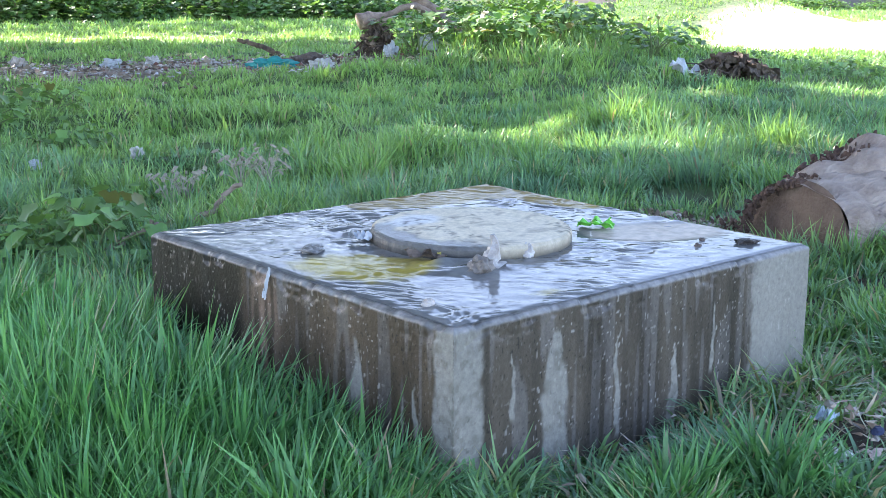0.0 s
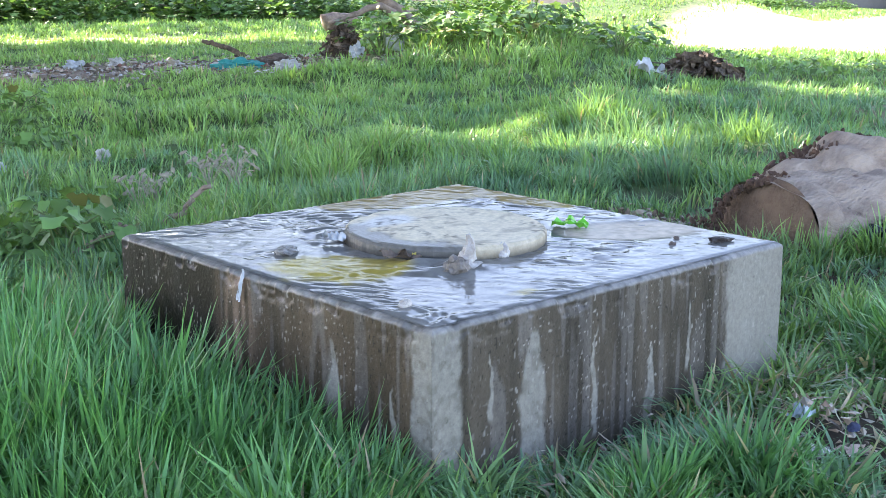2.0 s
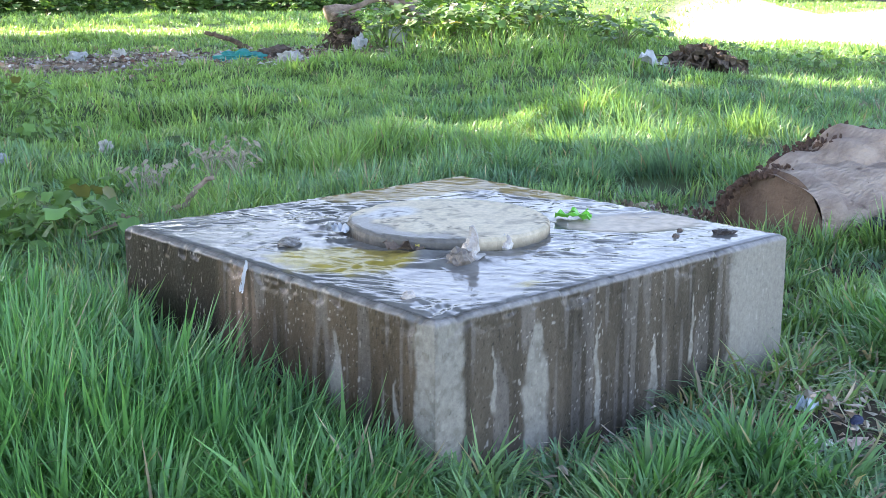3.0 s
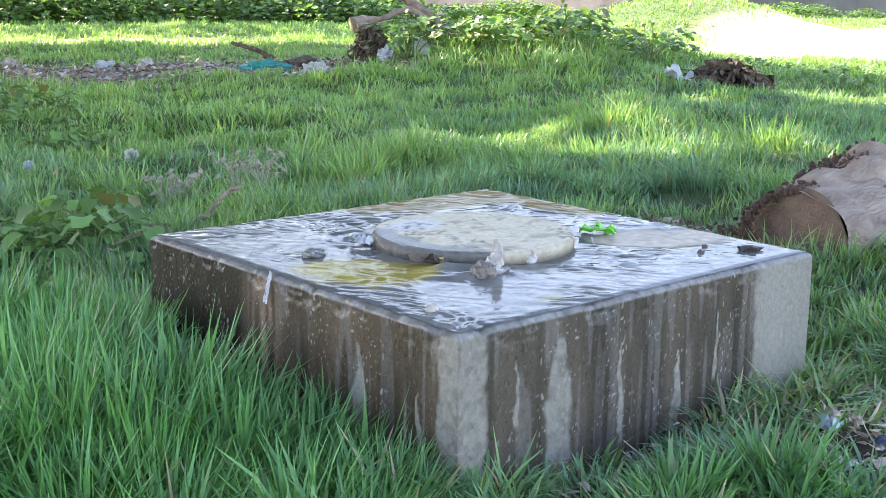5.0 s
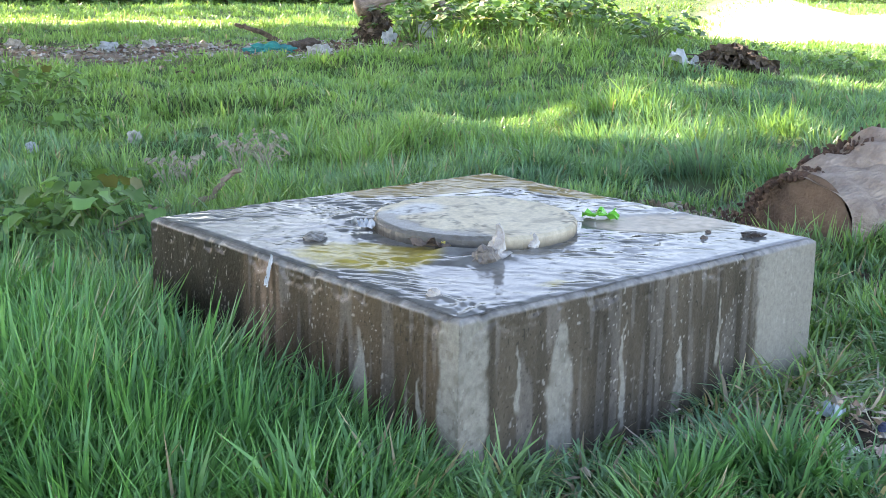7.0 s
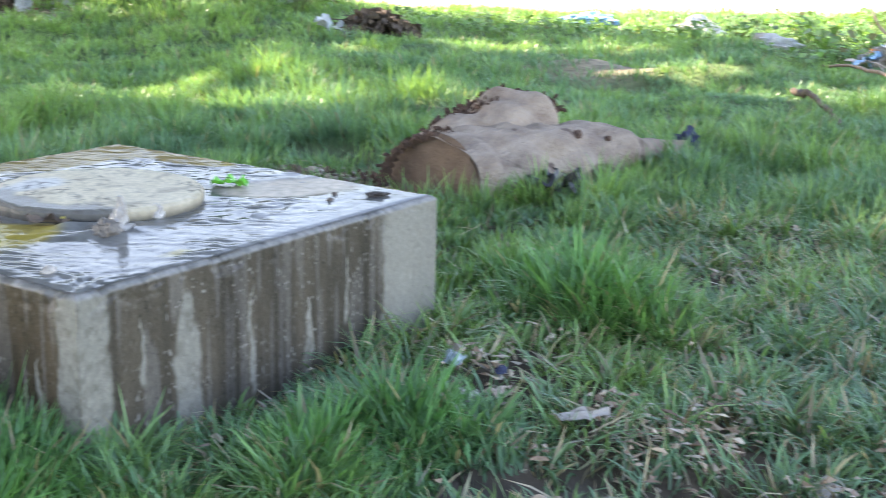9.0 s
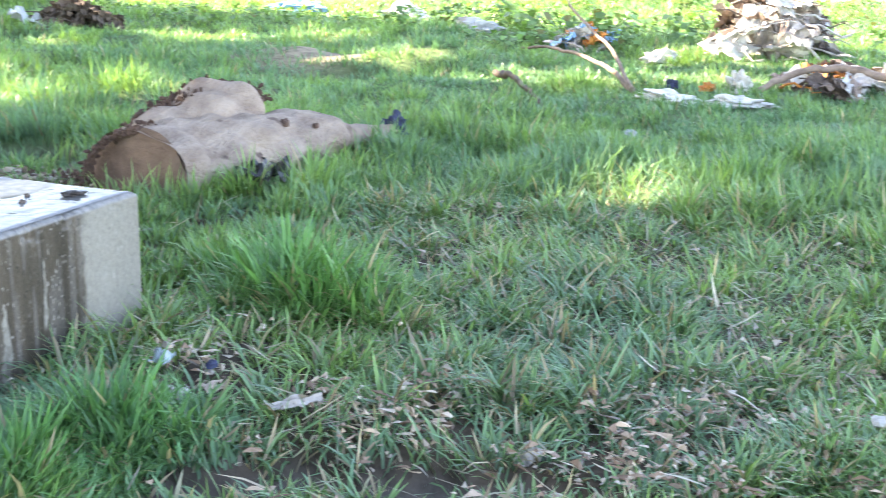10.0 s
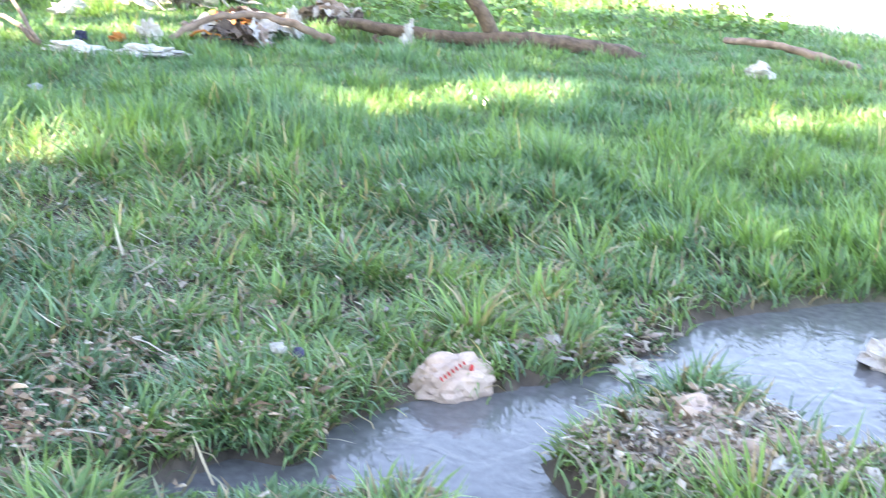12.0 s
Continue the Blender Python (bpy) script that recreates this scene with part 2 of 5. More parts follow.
WHITE_PLASTIC = material("white_plastic", (0.58, 0.56, 0.52), 0.45, (0.3, 0.28, 0.24), 9, 0.3, 30)
RAG = material("dirty_rag", (0.55, 0.5, 0.45), 0.9, (0.28, 0.24, 0.2), 10, 0.5, 50)
TEAL = material("teal_cloth", (0.02, 0.33, 0.31), 0.7, (0.015, 0.2, 0.2), 6, 0.4, 40)
BLUE = material("blue_cloth", (0.03, 0.042, 0.095), 0.8, (0.018, 0.022, 0.045), 12, 0.4, 50)
SKYBLUE = material("light_blue_plastic", (0.25, 0.48, 0.75), 0.45, (0.2, 0.36, 0.55), 6, 0.3, 30)
BLACK = material("black_plastic", (0.025, 0.025, 0.03), 0.35, (0.01, 0.01, 0.012), 8, 0.4, 30)
GREEN_BAG = material("green_plastic", (0.16, 0.58, 0.06), 0.35, (0.08, 0.38, 0.03), 12, 0.3, 40)
PEACH = material("peach_paper_bag", (0.6, 0.46, 0.37), 0.7, (0.42, 0.31, 0.25), 8, 0.4, 40)
RED = material("red_print", (0.55, 0.04, 0.04), 0.6, (0.4, 0.03, 0.03), 8, 0.2, 40)
ORANGE = material("orange_scrap", (0.65, 0.25, 0.05), 0.7, (0.4, 0.14, 0.04), 8, 0.3, 40)
GREYBAG = material("grey_plastic_bag", (0.5, 0.53, 0.56), 0.4, (0.3, 0.32, 0.33), 6, 0.3, 30)
STONE = material("field_stone", (0.14, 0.105, 0.09), 0.9, (0.06, 0.047, 0.04), 5, 0.6, 20)
MORTAR = material("dark_mortar", (0.07, 0.06, 0.052), 0.95, (0.04, 0.034, 0.028), 6, 0.5, 25)
RENDERED = material("grey_cast_concrete", (0.17, 0.155, 0.142), 0.9, (0.085, 0.075, 0.068), 0.6, 0.5, 12, stretch=(1, 1, 0.5))
DROSS = material("rotten_debris", (0.16, 0.12, 0.095), 0.95, (0.06, 0.045, 0.035), 14, 0.8, 40)

# ---- ground ----
BOX, TOP = 1.5, 0.5
WATER_Z = -0.06
STREAM = ((0.5, -0.75, 0.06), (0.72, -1.02, 0.11), (0.84, -1.34, 0.09), (0.85, -1.65, 0.05), (0.86, -2.0, 0.08), (1.0, -2.45, 0.13), (1.27, -2.78, 0.25), (1.52, -3.17, 0.13),
          (1.74, -3.52, 0.15), (1.85, -3.95, 0.38), (1.98, -4.4, 0.44), (2.1, -5.2, 0.45), (2.4, -6.6, 0.4))
SIDE_STREAMS = (((1.2, -2.72, 0.2), (0.92, -2.86, 0.17), (0.6, -2.98, 0.2), (0.3, -3.1, 0.25)), ((1.75, -3.85, 0.28), (1.35, -3.88, 0.17), (1.0, -4.2, 0.2)))
PUDDLES = ((3.95, 2.42, 0.26), (5.9, 2.95, 0.4))


def stream_depth(x, y):
    """1 in the middle of the running water, 0 on dry land."""
    best = np.zeros_like(x)
    wander = 0.22 * (fbm(x, y, 0.22, 31) - 0.5)
    for line in (STREAM,) + SIDE_STREAMS:
        for (x0, y0, w0), (x1, y1, w1) in zip(line[:-1], line[1:]):
            dx, dy = x1 - x0, y1 - y0
            u = np.clip(((x - x0) * dx + (y - y0) * dy) / (dx * dx + dy * dy), 0, 1)
            d = np.hypot(x - x0 - u * dx, y - y0 - u * dy)
            w = w0 + (w1 - w0) * u
            best = np.maximum(best, 1 - smooth(0.55, 1.45, (d + wander) / w))
    best = best * (1 - np.exp(-((x - 1.36) ** 2 + (y + 3.52) ** 2) / 0.17 ** 2))
    for px, py, r in PUDDLES:
        d = np.hypot(x - px, y - py) + 0.3 * (fbm(x, y, 0.35, 41) - 0.5)
        best = np.maximum(best, 1 - smooth(0.6, 1.3, d / r))
    return best


def ground_height(x, y):
    x, y = np.asarray(x, float), np.asarray(y, float)
    z = 0.03 + 0.07 * (fbm(x, y, 1.6, 3) - 0.5) - 0.03 * smooth(4, 8, np.hypot(x, y)) + 0.04 * (fbm(x, y, 6.0, 5, 2) - 0.5)
    z = z + 0.09 * (vnoise(x, y, 0.55, 8) - 0.4) * smooth(2.2, 3.4, np.hypot(x - 0.8, (y + 1.2) * 0.8))
    back = smooth(2.6, 4.2, y + 0.25 * x) * smooth(16, 11, np.hypot(x, y))
    z = z + back * (0.2 * (vnoise(0.8 * x + 0.6 * y, 0.8 * y - 0.6 * x, 1.15, 14) - 0.5) + 0.11 * (vnoise(x, y, 0.5, 15) - 0.5))
    z = z - 0.04 * smooth(-1.5, -2.6, y) * smooth(4, 2.2, x)
    for mx, my, r, h in ((1.36, -3.5, 0.16, 0.04), (22.5, 16.8, 2.6, 0.9), (10.6, 9.9, 2.2, 0.4), (5.9, 4.7, 1.1, 0.1), (-0.8, 1.0, 1.3, 0.04), (12.4, -0.4, 1.3, 0.08), (1.15, -0.4, 0.4, 0.05)):
        z = z + h * np.exp(-((x - mx) ** 2 + (y - my) ** 2) / r ** 2)
    return z - 0.15 * stream_depth(x, y)


def gz(x, y):
    return float(ground_height(np.array([x]), np.array([y]))[0])


def sandiness(x, y):
    """Where the soil is pale, dry and bare: the wide track behind the meadow, and the strip of rubble."""
    edge = 1.5 * (fbm(x, y, 2.5, 77) - 0.5)
    near_edge = 15.7 + 0.75 * np.maximum(0, 11 - y)
    far_edge = np.minimum(11 + 0.74 * (x - 15.7), 14.6 + 0.1 * (x - 20))
    track = smooth(-0.7, 0.9, x - near_edge + edge) * smooth(1.0, -0.6, y - far_edge + edge)
    low = smooth(0.6, -0.6, y + 8.1 - 0.47 * (x - 10.9) + edge) * smooth(7, 10, x - 0.4 * (y + 8))
    strip = 0.6 * np.exp(-(((x - 8.5) * 0.87 - (y - 20.5) * 0.5) / 5.0) ** 2 - (((x - 8.5) * 0.5 + (y - 20.5) * 0.87) / 1.3) ** 2)
    return np.clip(np.maximum.reduce([track, low, strip]), 0, 1)


def rubble(x, y):
    edge = 1.2 * (fbm(x, y, 1.2, 91) - 0.5)
    a = np.exp(-(((x - 5.6) * 0.77 + (y - 14.3) * -0.0) ** 2) / 9 - ((y - 13.2 + 0.3 * (x - 5.6) + edge) ** 2) / 1.9)
    b = np.exp(-((x - 8.0) ** 2 + (y - 11.5 + edge) ** 2) / 1.0)
    c = 0.8 * np.exp(-((x - 9.3) ** 2 / 0.9 + (y - 3.3 + edge) ** 2 / 0.5))
    d = 0.7 * np.exp(-((x - 3.0) ** 2 / 0.1 + (y - 1.9) ** 2 / 0.1)) + 0.75 * np.exp(-((x - 6.2) ** 2 / 0.6 + (y - 2.5 + 0.5 * edge) ** 2 / 0.12)) + 0.7 * np.exp(-((x - 3.9) ** 2 / 0.25 + (y - 1.85) ** 2 / 0.06))
    return np.clip(np.maximum.reduce([a, b, c, d]), 0, 1)


def spaced(lo, hi, fine_lo, fine_hi, step, grow):
    out = list(np.arange(fine_lo, fine_hi, step))
    s, v = step, out[-1]
    while v < hi:
        s *= grow
        v += s
        out.append(v)
    s, v = step, out[0]
    while v > lo:
        s *= grow
        v -= s
        out.insert(0, v)
    return np.array(out)


gx = spaced(-400, 900, -2.5, 6.0, 0.045, 1.045)
gy = spaced(-700, 900, -6.0, 4.5, 0.045, 1.045)
X, Y = np.meshgrid(gx, gy, indexing="ij")
Z = ground_height(X, Y)
n0, n1 = X.shape
idx = np.arange(n0 * n1).reshape(n0, n1)
quads = np.stack([idx[:-1, :-1], idx[1:, :-1], idx[1:, 1:], idx[:-1, 1:]], -1).reshape(-1, 4)
sand, rub, wet = sandiness(X, Y), rubble(X, Y), stream_depth(X, Y)
mix = fbm(X, Y, 0.5, 12)
mud = np.stack([0.05 + 0.06 * mix, 0.038 + 0.045 * mix, 0.026 + 0.03 * mix], -1)
far = (smooth(2.6, 5.0, np.hypot(X - 0.9, (Y + 1.2) * 0.9)) * 0.9)[..., None]
turf = np.stack([0.06 + 0.05 * mix, 0.11 + 0.07 * mix, 0.035 + 0.025 * mix], -1)
pale = np.stack([0.62 + 0.2 * mix, 0.53 + 0.18 * mix, 0.42 + 0.15 * mix], -1)
brown = np.stack([0.2 + 0.2 * mix, 0.15 + 0.14 * mix, 0.12 + 0.1 * mix], -1)
slime = np.stack([0.09 + 0.05 * mix, 0.082 + 0.045 * mix, 0.072 + 0.04 * mix], -1)
col = mud * (1 - far) + turf * far
col = col * (1 - rub[..., None]) + brown * rub[..., None]
col = col * (1 - sand[..., None]) + pale * sand[..., None]
col = col * (1 - wet[..., None]) + slime * wet[..., None]
alpha = np.clip(wet * 1.2, 0, 0.9)[..., None]
ground = thing("ground", mesh_np("ground", np.stack([X, Y, Z], -1).reshape(-1, 3), quads, True, np.concatenate([col, alpha], -1).reshape(-1, 4)), SOIL,
               label="uneven muddy earth under the grass, pale and bare farther off", category="ground", kind="structure")

# standing and running sewage water
wx, wy = np.arange(-0.4, 6.8, 0.05), np.arange(-7.0, 3.8, 0.05)
WX, WY = np.meshgrid(wx, wy, indexing="ij")
keep = ground_height(WX, WY) < WATER_Z + 0.03
cells = keep[:-1, :-1] | keep[1:, :-1] | keep[:-1, 1:] | keep[1:, 1:]
widx = np.arange(WX.size).reshape(WX.shape)
wq = np.stack([widx[:-1, :-1], widx[1:, :-1], widx[1:, 1:], widx[:-1, 1:]], -1)[cells]
used, inv = np.unique(wq, return_inverse=True)
WV = np.stack([WX.ravel(), WY.ravel(), np.full(WX.size, WATER_Z)], -1)[used]
STREAM_WATER = water_material("murky_water", (0.15, 0.152, 0.155), 0.02, 0.22, 9.0, False, 1.6)
thing("water", mesh_np("water", WV, inv.reshape(-1, 4), True), STREAM_WATER, label="grey shallow sewage water running over mud", category="water", kind="structure")

# ---- concrete manhole chamber ----
def streaked(u, z, face):
    """Colour and wetness of the chamber's sides; u runs along the face from the front corner, z down from the top edge."""
    n = fbm(u, z * 0.12, 0.035, 51 + face)
    n2 = fbm(u, z * 0.25, 0.11, 61 + face)
    fine = vnoise(u, z * 0.4, 0.011, 71 + face)
    wet = np.stack([0.038 + 0.085 * n, 0.031 + 0.068 * n, 0.023 + 0.05 * n], -1)
    if face == 1:
        wet = wet * np.array([0.98, 0.87, 0.74])
    dry = np.stack([0.225 + 0.05 * n2, 0.21 + 0.046 * n2, 0.175 + 0.04 * n2], -1)
    lim = np.stack([0.17 + 0.1 * fine, 0.155 + 0.09 * fine, 0.14 + 0.085 * fine], -1)
    rag = 0.035 * (fbm(u, z, 0.05, 81 + face) - 0.5)
    d = np.zeros_like(u)
    for c, w, z0, z1 in ((((0.05, 0.05, -0.5, 0.6), (0.205, 0.009, 0.09, 0.26), (0.355, 0.048, 0.06, 0.6), (0.845, 0.022, 0.2, 0.6), (0.6, 0.010, 0.1, 0.4), (1.02, 0.010, 0.1, 0.3))
                          if face == 0 else ((0.035, 0.045, -0.5, 0.6), (0.39, 0.03, 0.1, 0.6), (0.145, 0.012, 0.17, 0.5), (0.2, 0.006, 0.2, 0.36)))):
        taper = 1 - 0.75 * smooth(z0 + 0.16, z0, z)
        edge = np.abs(u + rag - c) / (w * taper)
        d = np.maximum(d, smooth(1.15, 0.75, edge) * smooth(z0, z0 + 0.02, z) * smooth(z1 + 0.03, z1, z))
    if face == 0:
        d = np.maximum(d, smooth(1.195, 1.215, u + rag * 0.8))
    d = d * (0.65 + 0.35 * smooth(0.3, 0.5, fbm(u, z, 0.03, 95)))
    if face == 0:
        d = np.maximum(d, 0.97 * smooth(1.2, 1.225, u + rag * 0.8))
    thin = smooth(0.58, 0.72, vnoise(u, z * 0.06, 0.018, 33 + face)) * 0.35
    # Droplet glints on the wet sides, painted into the colour as pale specks.
    glint = smooth(0.83, 0.93, vnoise(u, z * 0.55, 0.0055, 5)) * (0.25 + 0.75 * smooth(0.4, 0.6, vnoise(u, z * 0.1, 0.05, 6))) * 0.55
    pit = smooth(0.86, 0.94, vnoise(u + 3, z * 0.8, 0.007, 15)) * 0.6
    c = wet * (1 - thin[..., None]) + lim * thin[..., None]
    if face == 1:
        rust = np.exp(-((u - 0.83) / 0.07) ** 2)[..., None] * 0.8 * smooth(0.4, 0.6, n)[..., None]
        c = c * (1 - rust) + np.array([0.27, 0.18, 0.13]) * rust
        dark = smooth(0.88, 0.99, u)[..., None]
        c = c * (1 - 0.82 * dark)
        c = c * (1 - 0.25 * (np.exp(-((u - 0.66) / 0.04) ** 2) + np.exp(-((u - 0.25) / 0.07) ** 2))[..., None])
    else:
        c = c * (1 - 0.35 * (np.exp(-((u - 0.52) / 0.04) ** 2) + np.exp(-((u - 0.7) / 0.03) ** 2) + np.exp(-((u - 1.1) / 0.05) ** 2))[..., None])
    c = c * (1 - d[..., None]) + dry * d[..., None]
    c = c + (np.array([0.42, 0.4, 0.37]) * glint[..., None]) * (1 - 0.75 * d[..., None])
    c = c * (1 - pit[..., None] * (1 - 0.7 * d[..., None]))
    low = smooth(0.36, 0.5, z + 0.08 * (n2 - 0.5))[..., None]
    c = c * (1 - 0.3 * low) + np.array([0.05, 0.055, 0.035]) * 0.3 * low
    return c, np.clip(0.75 * (1 - d), 0, 1)


def chamber_mesh():
    """A cast block with worn, chamfered top edges; four sides, chamfer and top from fine sheets."""
    V, F, C = [], [], []
    total = 0
    cham, base = 0.015, -0.25
    for face in range(4):
        nu, nz = (430, 150) if face < 2 else (60, 24)
        u = np.linspace(0, BOX, nu)
        zs = np.concatenate([[base], np.linspace(-0.04, TOP - cham, nz), TOP - cham * np.array([0.7, 0.4, 0.15, 0.0])])
        ins = np.concatenate([np.zeros(nz + 1), cham * np.array([0.12, 0.4, 0.8, 1.25])])
        U, ZZ = np.meshgrid(u, zs, indexing="ij")
        I = np.broadcast_to(ins, U.shape)
        W = (U, -U, 3 * U - BOX, BOX + U)[face]
        chip = 0.010 * np.maximum(0, fbm(W, ZZ, 0.06, 7) - 0.52) * 4 * smooth(TOP - 0.07, TOP - 0.02, ZZ)
        bow = 0.004 * (fbm(W, ZZ, 0.25, 9) - 0.5)
        D = I + chip + bow
        along = np.clip(U, D, BOX - D)
        if face == 0:
            P = np.stack([along, D, ZZ - chip * 0.7], -1)
        elif face == 1:
            P = np.stack([D, along, ZZ - chip * 0.7], -1)
        elif face == 2:
            P = np.stack([along, BOX - D, ZZ - chip * 0.7], -1)
        else:
            P = np.stack([BOX - D, along, ZZ - chip * 0.7], -1)
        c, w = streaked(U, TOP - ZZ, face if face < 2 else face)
        lip = smooth(TOP - cham * 1.1, TOP - cham * 0.6, ZZ + 0.006 * (fbm(U, ZZ, 0.03, 3) - 0.5))[..., None]
        g = fbm(U, ZZ, 0.02, 19 + face)[..., None]
        c = c * (1 - lip) + (np.array([0.2, 0.19, 0.175]) * (0.3 + 1.4 * g)) * lip
        w = w * (1 - lip[..., 0]) + 0.85 * lip[..., 0]
        k = np.arange(U.size).reshape(U.shape) + total
        q = np.stack([k[:-1, :-1], k[1:, :-1], k[1:, 1:], k[:-1, 1:]], -1).reshape(-1, 4)
        F.append(q if face in (0, 3) else q[:, ::-1])
        V.append(P.reshape(-1, 3))
        C.append(np.concatenate([c, w[..., None]], -1).reshape(-1, 4))
        total += U.size
    me = mesh_np("chamber_body", np.concatenate(V), np.concatenate(F), True, np.concatenate(C))
    bm = bmesh.new()
    bm.from_mesh(me)
    bmesh.ops.remove_doubles(bm, verts=[v for v in bm.verts if min(abs(v.co.x), abs(v.co.x - BOX)) < 0.06 and min(abs(v.co.y), abs(v.co.y - BOX)) < 0.06], dist=0.0006)
    bm.to_mesh(me)
    bm.free()
    return me


def deck_mesh():
    t = np.linspace(0.014, BOX - 0.014, 24)
    A, B = np.meshgrid(t, t, indexing="ij")
    k = np.arange(A.size).reshape(A.shape)
    g = fbm(A, B, 0.1, 3)
    tint = np.stack([0.2 + 0.1 * g, 0.19 + 0.1 * g, 0.17 + 0.1 * g, np.full(A.shape, 0.5)], -1).reshape(-1, 4)
    q = np.stack([k[:-1, :-1], k[1:, :-1], k[1:, 1:], k[:-1, 1:]], -1).reshape(-1, 4)
    return mesh_np("deck", np.stack([A, B, np.full(A.shape, TOP - 0.001)], -1).reshape(-1, 3), q, True, tint)


chamber = thing("manhole_chamber", None, None, label="square cast-concrete manhole chamber, wet and streaked, overflowing with sewage", category="manhole")
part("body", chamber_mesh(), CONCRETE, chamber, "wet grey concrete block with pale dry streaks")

part("deck", deck_mesh(), CONCRETE, chamber, "flat wet concrete top")
COVER = (0.73, 0.745, 0.322)


def cover_mesh():
    """A thick round slab with a chipped rim, slightly dished."""
    rings, seg = 26, 120
    V, C = [], []
    prof = [(r, 0.055) for r in np.linspace(0.02, 0.955, rings)] + [(0.98, 0.052), (1.0, 0.044), (1.003, 0.03), (1.0, 0.012), (0.985, 0.0)]
    th = np.linspace(0, 2 * np.pi, seg, endpoint=False)
    for r, z in prof:
        x, y = r * np.cos(th), r * np.sin(th)
        chip = 0.05 * np.maximum(0, fbm(x * 2 + 9, y * 2, 0.16, 15) - 0.56) * smooth(0.9, 0.99, r)
        rr = (r - chip * 1.2) * COVER[2]
        zz = z - chip * 0.22 + 0.004 * (fbm(x, y, 0.25, 8) - 0.5)
        V.append(np.stack([rr * np.cos(th), rr * np.sin(th), zz * np.ones(seg)], -1))
        n = fbm(x, y, 0.12, 25)
        n2 = fbm(x, y, 0.4, 28)
        c = np.stack([0.62 + 0.2 * n, 0.535 + 0.18 * n, 0.385 + 0.14 * n], -1)
        silt = smooth(0.46, 0.58, n2)[..., None] * 0.5
        c = c * (1 - silt) + np.array([0.74, 0.65, 0.49]) * silt
        soak = smooth(0.36, 0.46, -0.62 * x + 0.1 * y + 0.45 * (fbm(x, y, 0.35, 30) - 0.5))[..., None]
        c = c * (1 - soak) + np.array([0.2, 0.19, 0.17]) * soak
        crack = smooth(0.64, 0.72, fbm(x, y, 0.16, 44))[..., None] * 0.45
        c = c * (1 - crack) + np.array([0.26, 0.21, 0.16]) * crack
        # A white reflection, painted into the cover's colour as a pale patch.
        white = (smooth(1.15, 0.6, np.hypot((x + 0.1) / 0.34, (y - 0.62) / 0.26) + 0.8 * (fbm(x, y, 0.2, 48) - 0.5)) * 0.85)[..., None]
        c = c * (1 - white) + np.array([0.72, 0.7, 0.66]) * white
        pit = smooth(0.7, 0.76, vnoise(x * 3, y * 3, 0.13, 46))[..., None] * smooth(0.4, 0.6, fbm(x, y, 0.5, 47))[..., None] * 0.75
        c = c * (1 - pit) + np.array([0.1, 0.085, 0.07]) * pit
        side = 1.0 if r > 0.97 and z < 0.053 else 0.0
        c = c * (1 - side * (0.3 + 0.55 * smooth(0.045, 0.012, z)))
        C.append(np.concatenate([c, np.maximum(soak * 0.95, 0.9 * side * smooth(0.04, 0.02, z))], -1))
    k = np.arange(len(prof) * seg).reshape(len(prof), seg)
    q = np.stack([k[:-1], k[1:], np.roll(k, -1, 1)[1:], np.roll(k, -1, 1)[:-1]], -1).reshape(-1, 4)
    V, C = np.concatenate(V), np.concatenate(C)
    V = np.concatenate([V, [[0, 0, 0.055]]])
    C = np.concatenate([C, C[:1]])
    tri = np.stack([np.full(seg, len(V) - 1), k[0], np.roll(k[0], -1)], -1)
    return mesh_np("cover", V, [q, tri], False, C)


cover = part("cover", cover_mesh(), CONCRETE, chamber, "round concrete cover, chipped and silted, lifted by water")
cover.matrix_basis = pose(COVER[0], COVER[1], TOP - 0.009, 0.3, -0.3, 20)


